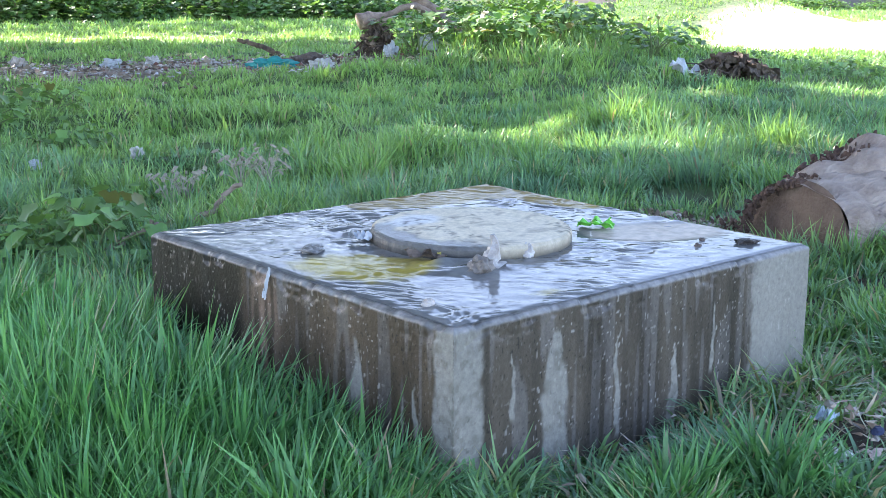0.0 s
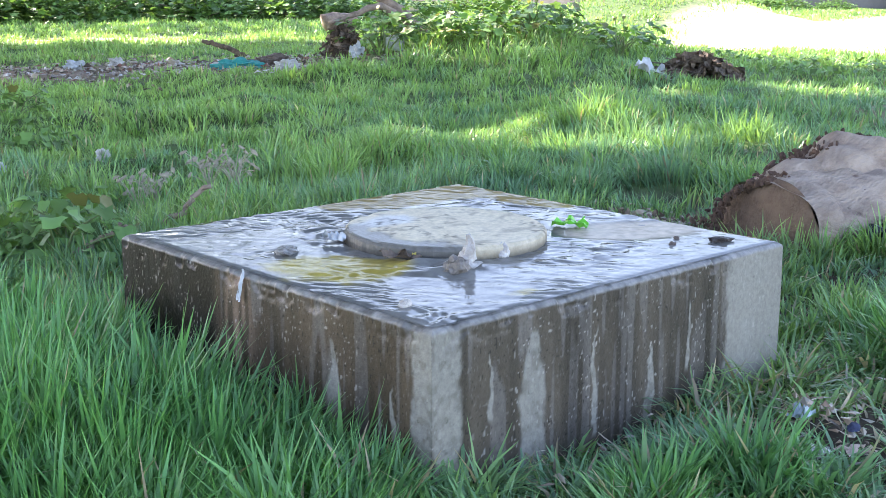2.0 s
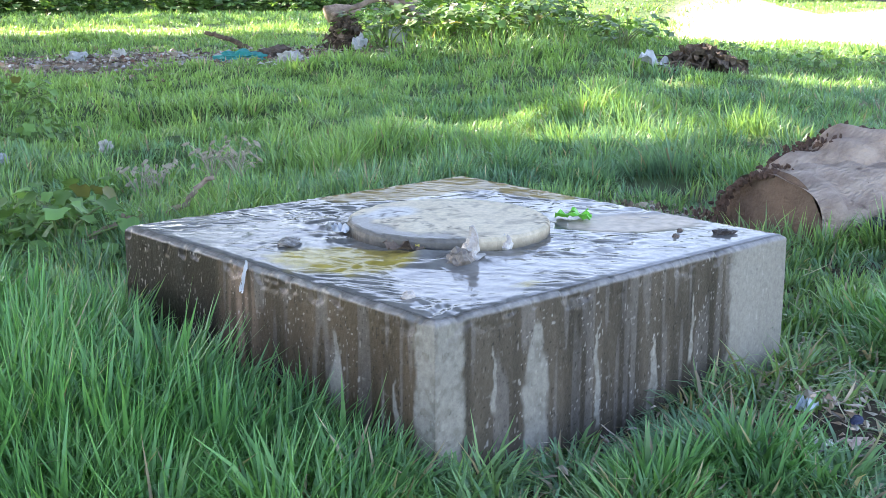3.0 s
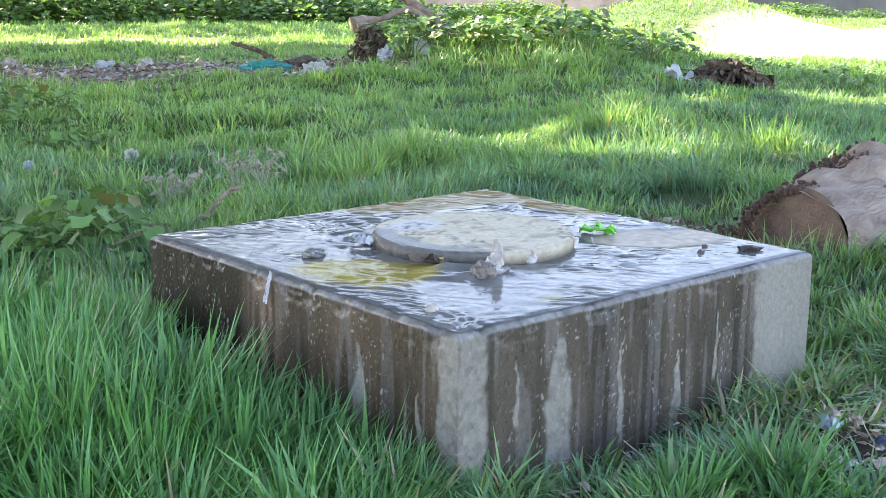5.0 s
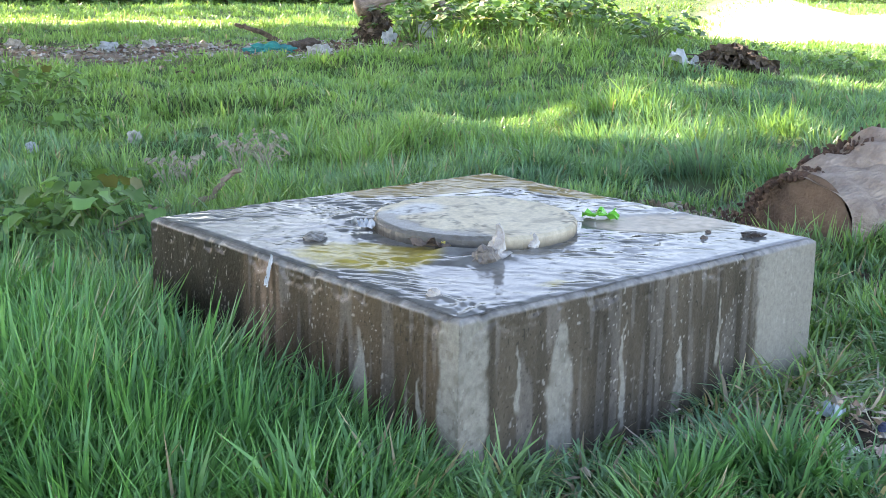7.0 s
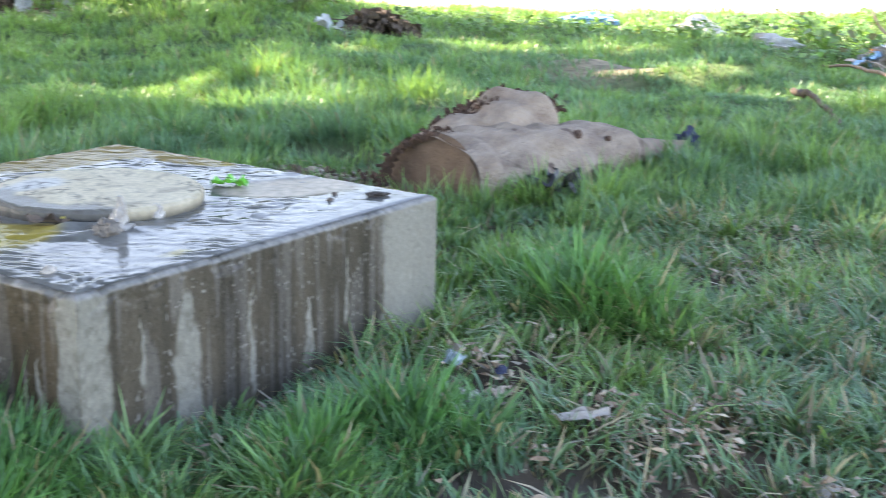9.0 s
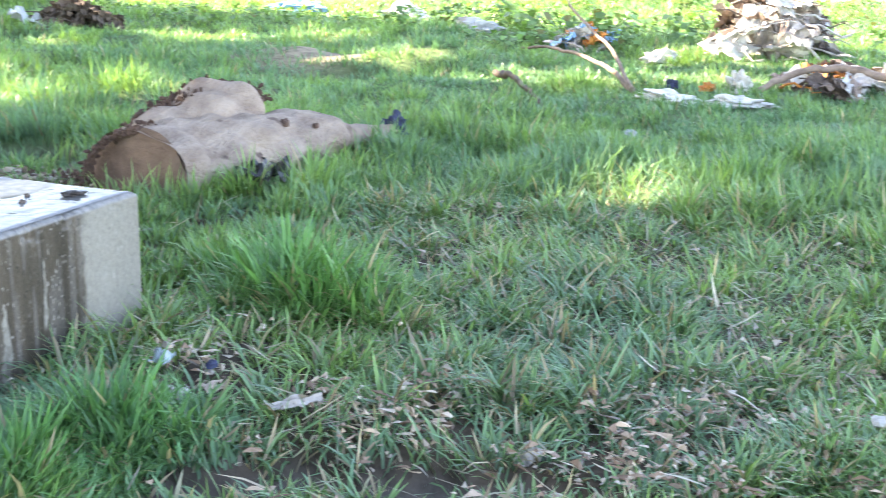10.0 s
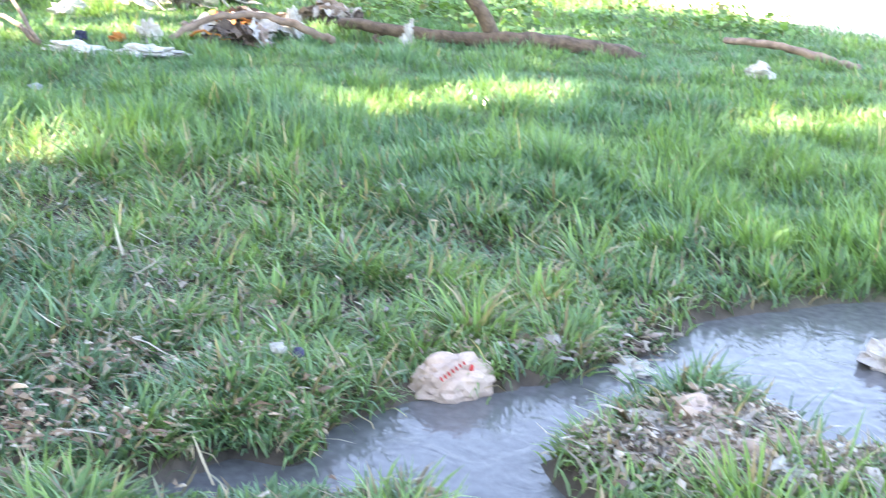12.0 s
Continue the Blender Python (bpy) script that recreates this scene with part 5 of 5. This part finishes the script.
litter("plastic_scrap", crumpled_sheet("pale_blue_scrap", 0.075, 0.06, 0.04, material("pale_blue_wrap", (0.36, 0.45, 0.48), 0.4), 51), 1.03, -0.38, 10, "pale blue plastic wrapper in trampled grass", 0.05)
litter("bottle_cap", crumpled_lump("dark_blue_scrap", (0.02, 0.018, 0.016), BLUE, 52, 2), 1.07, -0.52, 0, "dark blue scrap in trampled grass", 0.05)
litter("paper_scrap", crumpled_sheet("white_scrap", 0.08, 0.06, 0.03, WHITE_PLASTIC, 53), 0.9, -0.52, 30, "white torn paper on mud", 0.03)
litter("paper_scrap", crumpled_sheet("peach_scrap", 0.07, 0.09, 0.03, PEACH, 54), 0.98, -0.58, 70, "peach coloured paper scrap on mud", 0.03)
litter("rag", crumpled_sheet("white_strip", 0.04, 0.16, 0.03, RAG, 55), 0.98, -0.83, 50, "pale twisted rag strip on trampled grass", 0.04)
litter("rag", crumpled_sheet("white_strip_b", 0.12, 0.07, 0.03, RAG, 56), 1.02, -1.47, -10, "pale soggy rag at the water's edge", 0.0)
litter("bottle_cap", crumpled_lump("blue_cap", (0.018, 0.018, 0.02), material("violet_cap", (0.05, 0.045, 0.14), 0.4), 57, 2, 0.1), 1.49, -2.36, 0, "small violet bottle cap in a grass tuft", 0.09)
litter("paper_scrap", crumpled_lump("pale_wad", (0.03, 0.025, 0.02), WHITE_PLASTIC, 58, 2), 1.52, -2.3, 0, "small white wad in a grass tuft", 0.09)

bag = lay("paper_bag", crumpled_lump("paper_bag", (0.13, 0.085, 0.085), PEACH, 61, 4, 0.2, 3.2), 1.57, -2.8, WATER_Z + 0.03, -75, "crumpled peach bag with red print, lying in the water", "bag")
for k in range(7):
    stripe = part("print", crumpled_lump("print", (0.0035, 0.012 - 0.0005 * k, 0.004), RED, 62 + k, 1, 0.1), None, bag, "red printed bar")
    stripe.matrix_basis = pose(-0.062 + 0.012 * k, -0.078 + 0.003 * k, 0.045 + 0.006 * k, 20, 0, 10)
big = part("print", crumpled_lump("print_mark", (0.007, 0.007, 0.014), RED, 70, 2, 0.2), None, bag, "red printed mark")
big.matrix_basis = pose(0.03, -0.07, 0.066)
for x, y, s, m, sd, lab in ((1.18, -3.3, 0.09, RAG, 81, "soggy pale rag heap beside the water"), (0.98, -3.32, 0.08, RAG, 82, "soggy pale rag heap beside the water"), (0.92, -3.55, 0.09, WHITE_PLASTIC, 83, "white plastic wad on the mud bank"),
                            (1.05, -3.6, 0.07, PEACH, 84, "peach paper wad on the mud bank"), (1.84, -4.22, 0.1, RAG, 85, "pale rag on the mud bank"), (1.75, -4.24, 0.04, ORANGE, 86, "orange scrap on the mud bank"),
                            (1.08, -3.86, 0.09, RAG, 87, "pale rag on the mud bank"), (1.74, -3.37, 0.065, WHITE_PLASTIC, 88, "white crumpled wrapper on the bank"), (1.83, -3.12, 0.07, RAG, 89, "torn pale paper on the bank"),
                            (1.27, -3.38, 0.07, RAG, 92, "soggy pale rag heap beside the water"), (1.08, -3.42, 0.08, PEACH, 93, "torn beige paper on the mud spit"), (1.2, -3.55, 0.07, RAG, 94, "torn beige paper on the mud spit"), (0.84, -3.58, 0.07, WHITE_PLASTIC, 95, "white plastic wad on the mud spit"), (1.0, -3.5, 0.09, PEACH, 96, "torn beige paper on the mud spit"), (1.22, -3.42, 0.1, PEACH, 97, "torn beige paper on the mud spit"), (0.83, -3.75, 0.08, RAG, 91, "pale rag on the mud bank")):
    lay("litter_wad", crumpled_lump("wad", (s, s * 0.8, s * 0.45), m, sd, 3, 0.7, 5), x, y, max(gz(x, y), WATER_Z) + 0.01, sd * 40, lab, "litter", "litter")

# litter and sticks at the meadow's edge
lay("plastic_bag", crumpled_sheet("blue_white_bag", 0.3, 0.5, 0.18, GREYBAG, 101), 9.6, 6.85, gz(9.6, 6.85) + 0.02, 30, "blue-grey plastic bag at the debris heap", "bag", "litter", 20)


def debris_heap(name, x, y, size, mats, seed, count, label, stick=0.5):
    """A tangle of roots, rags and sticks washed together."""
    r = np.random.default_rng(seed)
    heap = new(name)
    heap.matrix_basis = pose(x, y, gz(x, y))
    part("core", crumpled_lump("heap_core", (size[0] * 0.62, size[1] * 0.62, size[2] * 0.62), mats[0], seed, 4, 0.5, 4), None, heap)
    for k in range(count):
        a, q = r.random() * 6.3, math.sqrt(r.random())
        px, py = size[0] * q * math.cos(a), size[1] * q * math.sin(a)
        pz = size[2] * (1 - q * q) * 0.85 + 0.02
        d = r.normal(0, 1, 3) * np.array([1, 1, 0.5])
        d = d / np.linalg.norm(d) * stick * size[0] * r.uniform(0.4, 1.0)
        m = mats[r.integers(0, len(mats))]
        if r.random() < 0.55:
            part("root", limb("root", [(px - d[0], py - d[1], max(0, pz - abs(d[2]))), (px, py, pz + 0.05), (px + d[0], py + d[1], max(0, pz + d[2] * 0.6))], 0.015, 0.005, 8, 6, 0.015, seed + k), m, heap)
        else:
            ob = part("rag", crumpled_sheet("heap_rag", 0.25 * size[0] + 0.1, 0.35 * size[0] + 0.1, 0.1, m, seed + k, 8), None, heap)
            ob.matrix_basis = pose(px, py, pz, r.uniform(-50, 50), r.uniform(-50, 50), r.uniform(0, 360))
    return tagged(heap, label, "debris", "debris heaps")


debris_heap("debris_heap", 10.15, 6.7, (0.55, 0.4, 0.22), (DROSS, BARK, DROSS), 111, 70, "dark brown heap of rotten roots and straw", 0.7)
debris_heap("debris_heap", 11.9, -0.75, (0.75, 0.6, 0.75), (RAG, DEADWOOD, RAG, WHITE_PLASTIC, DROSS), 112, 85, "large heap of torn pale rags and roots", 0.6)
debris_heap("debris_heap", 9.3, -1.6, (0.55, 0.4, 0.16), (DROSS, DEADWOOD, WHITE_PLASTIC, ORANGE, RAG), 113, 40, "low heap of wood chips, orange and white scraps", 0.4)
debris_heap("debris_heap", 11.9, 1.2, (0.5, 0.35, 0.22), (RAG, WHITE_PLASTIC, SKYBLUE, ORANGE, RAG), 114, 34, "heap of white, blue and orange plastic litter", 0.5)
debris_heap("debris_heap", 10.6, -2.35, (0.35, 0.3, 0.2), (DROSS, RAG, DEADWOOD), 115, 18, "small brown heap of rags behind the fallen branch", 0.5)
debris_heap("root_stump", 8.9, 11.7, (0.24, 0.24, 0.5), (DROSS, DEADWOOD, BARK), 116, 70, "upturned rotten root stump on the mound", 0.8)


def loose(name, points, r0, r1, mat, label, twigs=(), seed=0, category="branch"):
    pts = np.array(points, float)
    pts[:, 2] += np.array([gz(p[0], p[1]) for p in pts])
    o = pts[0].copy()
    base = new(name)
    base.matrix_basis = pose(*o)
    part("stick", limb("stick", [tuple(p - o) for p in pts], r0, r1, 26, 10, 0.008, seed), mat, base)
    for tw, ra, rb in twigs:
        tp = np.array(tw, float)
        tp[:, 2] += gz(tp[0, 0], tp[0, 1])
        part("twig", limb("twig", [tuple(p - o) for p in tp], ra, rb, 14, 8, 0.006, seed + 5), mat, base)
    return tagged(base, label, category, "fallen branches")


loose("fallen_branch", [(9.75, -2.45, 0.1), (9.45, -3.0, 0.12), (9.3, -3.6, 0.1), (9.15, -4.1, 0.1), (9.02, -4.75, 0.05), (9.0, -5.05, -0.03)], 0.05, 0.085, BARK, "thick brown fallen branch with a raised fork, in the grass",
      [([(9.3, -3.78, 0.12), (9.28, -3.7, 0.32), (9.35, -3.55, 0.52), (9.4, -3.45, 0.7)], 0.075, 0.05), ([(9.6, -2.9, 0.12), (9.5, -2.75, 0.05), (9.3, -2.95, -0.05)], 0.03, 0.01)], 121)
loose("fallen_branch", [(8.75, -1.05, 0.03), (8.95, -1.35, 0.2), (9.1, -1.8, 0.22), (9.05, -2.15, 0.12), (9.0, -2.4, 0.05)], 0.025, 0.038, DEADWOOD, "arched pale broken branch over wood chips", (), 122)
loose("stick", [(8.55, 1.15, 0.07), (8.2, 0.9, 0.1), (7.8, 0.6, 0.06), (7.5, 0.42, 0.0)], 0.028, 0.015, BARK, "thin brown stick on the grass", (), 123)
loose("stick", [(10.7, 1.6, 0.1), (10.0, 1.0, 0.12), (9.2, 0.35, 0.12), (8.55, -0.05, 0.04)], 0.012, 0.024, DEADWOOD, "long pale dead branch with twigs on the grass",
      [([(8.5, -0.05, 0.06), (9.2, 0.3, 0.3), (10.0, 0.75, 0.45), (10.6, 1.1, 0.62), (10.7, 1.2, 0.95)], 0.02, 0.008)], 124)
loose("fallen_branch", [(9.8, -6.0, 0.12), (9.35, -6.25, 0.1), (8.9, -6.6, 0.08), (8.75, -6.9, 0.0)], 0.03, 0.045, DEADWOOD, "pale dead branch among weeds", (), 125)
loose("stick", [(1.0, 3.35, 0.02), (1.1, 3.25, 0.1), (1.18, 3.1, 0.18), (1.26, 3.0, 0.27)], 0.016, 0.012, DEADWOOD, "pale bare stick leaning in the grass behind the chamber", (), 126)
loose("stick", [(0.46, 2.84, 0.05), (0.56, 2.8, 0.11), (0.7, 2.76, 0.17)], 0.014, 0.011, DEADWOOD, "pale bare stick leaning in the grass beside the chamber", (), 127)
loose("dead_tree", [(10.3, 11.6, 0.2), (10.0, 11.75, 0.5), (9.75, 12.0, 0.85), (9.6, 12.2, 1.15)], 0.1, 0.05, DEADWOOD, "dead forked tree trunk leaning over the mound",
      [([(10.0, 11.75, 0.42), (9.6, 11.75, 0.6), (9.2, 11.8, 0.5), (8.8, 11.85, 0.38)], 0.06, 0.03), ([(9.85, 11.9, 0.65), (9.85, 12.1, 0.95), (9.95, 12.3, 1.3)], 0.05, 0.02), ([(9.7, 12.0, 0.8), (9.35, 12.1, 1.0), (9.1, 12.2, 1.15)], 0.035, 0.012)], 128, "tree")
loose("fallen_branch", [(8.6, 13.6, 0.05), (8.45, 13.95, 0.2), (8.3, 14.3, 0.3)], 0.04, 0.03, BARK, "short dark stick in the rubble", (), 129)
lay("log", limb("far_log", [(0, 0, 0), (0.3, -0.1, 0.02), (0.6, -0.2, 0.0)], 0.16, 0.14, 10, 14, 0.005, 130), 12.6, 17.0, gz(12.6, 17.0) + 0.3, 0, "short sawn log on the mound", "log").data.materials.append(DEADWOOD)

for x, y, sx, sy, h, m, sd, lab, nm in ((7.4, 12.0, 0.34, 0.18, 0.1, TEAL, 141, "crumpled teal cloth on the rubble", "cloth"), (7.7, 11.35, 0.2, 0.12, 0.09, WHITE_PLASTIC, 142, "white plastic bag at the grass edge", "plastic_bag"),
                                        (8.75, 11.2, 0.1, 0.09, 0.14, GREYBAG, 143, "grey-white plastic bag below the stump", "plastic_bag"), (9.2, 10.95, 0.13, 0.08, 0.15, GREYBAG, 144, "torn grey plastic bag in the weeds", "plastic_bag"),
                                        (5.9, 13.6, 0.14, 0.09, 0.09, GREYBAG, 145, "grey plastic bag in the rubble", "plastic_bag"), (6.5, 13.6, 0.1, 0.07, 0.08, WHITE_PLASTIC, 146, "white plastic wad in the rubble", "plastic_bag"),
                                        (6.9, 12.8, 0.15, 0.1, 0.07, RAG, 147, "pale rag in the rubble", "rag"), (4.85, 14.2, 0.12, 0.08, 0.08, RAG, 148, "pale rag in the rubble", "rag"), (7.9, 12.0, 0.3, 0.2, 0.1, DROSS, 149, "dark clod in the rubble", "debris"),
                                        (2.18, 5.79, 0.06, 0.05, 0.06, WHITE_PLASTIC, 150, "white litter wad in the grass", "litter_wad"), (1.4, 5.7, 0.06, 0.04, 0.05, GREYBAG, 151, "grey litter wad in the grass", "litter_wad"),
                                        (14.6, 6.2, 0.35, 0.2, 0.12, SKYBLUE, 152, "light blue plastic in the far grass", "plastic_bag"), (14.6, 4.5, 0.5, 0.25, 0.15, WHITE_PLASTIC, 153, "white torn plastic in the far grass", "plastic_bag"),
                                        (13.0, 3.0, 0.35, 0.2, 0.14, RAG, 154, "pale rags in the far grass", "rag"), (12.4, 2.6, 0.2, 0.12, 0.1, GREYBAG, 155, "grey plastic in the far grass", "plastic_bag"),
                                        (8.15, -0.45, 0.18, 0.3, 0.05, WHITE_PLASTIC, 156, "long torn white plastic on the grass", "plastic_bag"), (7.95, -1.0, 0.14, 0.24, 0.05, WHITE_PLASTIC, 157, "long torn white plastic on the grass", "plastic_bag"),
                                        (8.75, -0.35, 0.07, 0.05, 0.06, BLUE, 158, "dark blue plastic wad on the grass", "litter_wad"), (8.7, -0.9, 0.1, 0.08, 0.12, WHITE_PLASTIC, 159, "white plastic bag on the grass", "plastic_bag"),
                                        (8.7, -0.65, 0.07, 0.04, 0.05, ORANGE, 160, "orange scrap on the grass", "litter_wad"), (9.3, -2.05, 0.1, 0.08, 0.18, WHITE_PLASTIC, 161, "white plastic bag beside the arched branch", "plastic_bag"),
                                        (7.85, -5.72, 0.1, 0.08, 0.08, WHITE_PLASTIC, 162, "white plastic bag in the grass", "plastic_bag"), (6.28, -0.55, 0.04, 0.03, 0.04, GREYBAG, 163, "small pale scrap in the grass", "litter_wad"),
                                        (11.0, 0.2, 0.22, 0.12, 0.08, WHITE_PLASTIC, 164, "white plastic sheet in the grass", "plastic_bag"), (9.4, -3.05, 0.05, 0.06, 0.14, WHITE_PLASTIC, 165, "pale torn leaf hung over the branch", "litter_wad")):
    lay(nm, crumpled_lump(nm, (sx, sy, h), m, sd, 4, 0.5, 3.2), x, y, gz(x, y) + 0.02 + 0.25 * h, sd * 47, lab, "litter", "litter")


DRYHEAD = material("dry_seed_head", (0.42, 0.38, 0.29), 0.9, (0.25, 0.21, 0.15), 20, 0.4, 60)


def dead_flower(x, y, seed):
    """A dry seed head on bent stalks."""
    r = np.random.default_rng(seed)
    base = new("dry_weed")
    base.matrix_basis = pose(x, y, gz(x, y))
    for k in range(12):
        a = r.random() * 6.3
        q, h = r.uniform(0.05, 0.2), r.uniform(0.14, 0.25)
        part("stalk", limb("stalk", [(0, 0, 0), (q * 0.4 * math.cos(a), q * 0.4 * math.sin(a), h * 0.7), (q * math.cos(a), q * math.sin(a), h)], 0.004, 0.002, 7, 5, 0.004, seed + k), DRYHEAD, base)
        ob = part("seed_head", crumpled_lump("seed_head", (0.022, 0.008, 0.012), DRYHEAD, seed + k, 2, 0.6, 5), None, base)
        ob.matrix_basis = pose(q * math.cos(a), q * math.sin(a), h, 0, 30, math.degrees(a))
    return tagged(base, "dry grey seed heads on bent stalks", "weed", "dry weeds")


for k, (x, y) in enumerate(((1.55, 4.2), (1.7, 4.28), (2.0, 4.17), (2.15, 4.1), (2.25, 4.3))):
    dead_flower(x, y, 171 + 11 * k)


# ---- walls at the far edge ----
def wall_block(name, x0, y0, x1, y1, z0, z1, thick, mat, parent, seed, lean=0.0, label=""):
    """A long wall with a worn, uneven face and top."""
    n, m = 60, 8
    u, v = np.meshgrid(np.linspace(0, 1, n), np.linspace(0, 1, m), indexing="ij")
    dx, dy = x1 - x0, y1 - y0
    L = math.hypot(dx, dy)
    nx, ny = dy / L, -dx / L
    out, F, tot = [], [], 0
    for side in (0, 1, 2):
        if side < 2:
            off = (0.05 * (fbm(u * L, v * 3, 1.5, seed) - 0.5) + lean * (1 - v)) if side == 0 else -thick + 0 * u
            z = z0 + v * (z1 - z0) + (v > 0.99) * 0.06 * (fbm(u * L, v, 1.0, seed + 3) - 0.5)
        else:
            off = -thick * v
            z = np.full_like(u, z1) + 0.06 * (fbm(u * L, 1 + 0 * v, 1.0, seed + 3) - 0.5)
        out.append(np.stack([x0 + dx * u + nx * off, y0 + dy * u + ny * off, z], -1).reshape(-1, 3))
        k = np.arange(u.size).reshape(u.shape) + tot
        F.append(np.stack([k[:-1, :-1], k[1:, :-1], k[1:, 1:], k[:-1, 1:]], -1).reshape(-1, 4))
        tot += u.size
    return part(name, mesh_np(name, np.concatenate(out), np.concatenate(F), False), mat, parent, label)


wall = thing("retaining_wall", None, None, label="long grey concrete and stone retaining wall at the field's edge", category="wall", kind="structure")
wall_block("apron", 33.5, 44.0, 35.2, 29.5, -0.3, 0.75, 1.5, RENDERED, wall, 181, 0.35, "sloping grey concrete apron")
wall_block("plinth", 35.0, 29.5, 40.5, 18.2, -0.3, 0.55, 1.0, RENDERED, wall, 182, 0.1, "low concrete plinth")
wall_block("upper_wall", 35.6, 29.5, 41.0, 18.2, 0.4, 4.2, 0.8, RENDERED, wall, 183, 0.15, "tall cast concrete wall")
wall_block("stone_core", 14.0, 52.0, 35.0, 44.0, -0.3, 4.0, 1.2, MORTAR, wall, 184, 0.2, "rubble masonry wall")
wall_block("stone_core", 35.0, 44.0, 36.2, 29.6, 0.6, 4.0, 1.2, MORTAR, wall, 185, 0.2, "rubble masonry wall")
wall_block("pier", 40.5, 18.6, 41.1, 17.4, -0.3, 4.2, 0.9, RENDERED, wall, 186, 0.1, "concrete pier")
stones = [crumpled_lump("stone_block", (0.34, 0.14, 0.24), STONE, 190 + k, 2, 0.3, 2) for k in range(5)]
for (x0, y0, x1, y1, n) in ((14.0, 52.0, 35.0, 44.0, 46), (35.0, 44.0, 36.2, 29.6, 28)):
    for row in range(5):
        for k in range(n):
            u = (k + 0.5 * (row % 2) + rp.uniform(-0.15, 0.15)) / n
            if not 0 <= u <= 1:
                continue
            L = math.hypot(x1 - x0, y1 - y0)
            z = 0.25 + 0.42 * row + rp.uniform(-0.05, 0.05)
            s = new("stone", stones[rp.integers(0, 5)])
            s.parent = wall
            o = 0.16 - 0.045 * z
            s.matrix_basis = pose(x0 + (x1 - x0) * u + o * (y1 - y0) / L, y0 + (y1 - y0) * u - o * (x1 - x0) / L, z, 90, 0, math.degrees(math.atan2(y1 - y0, x1 - x0))) @ pose(0, 0, 0, -90, 0, 0)
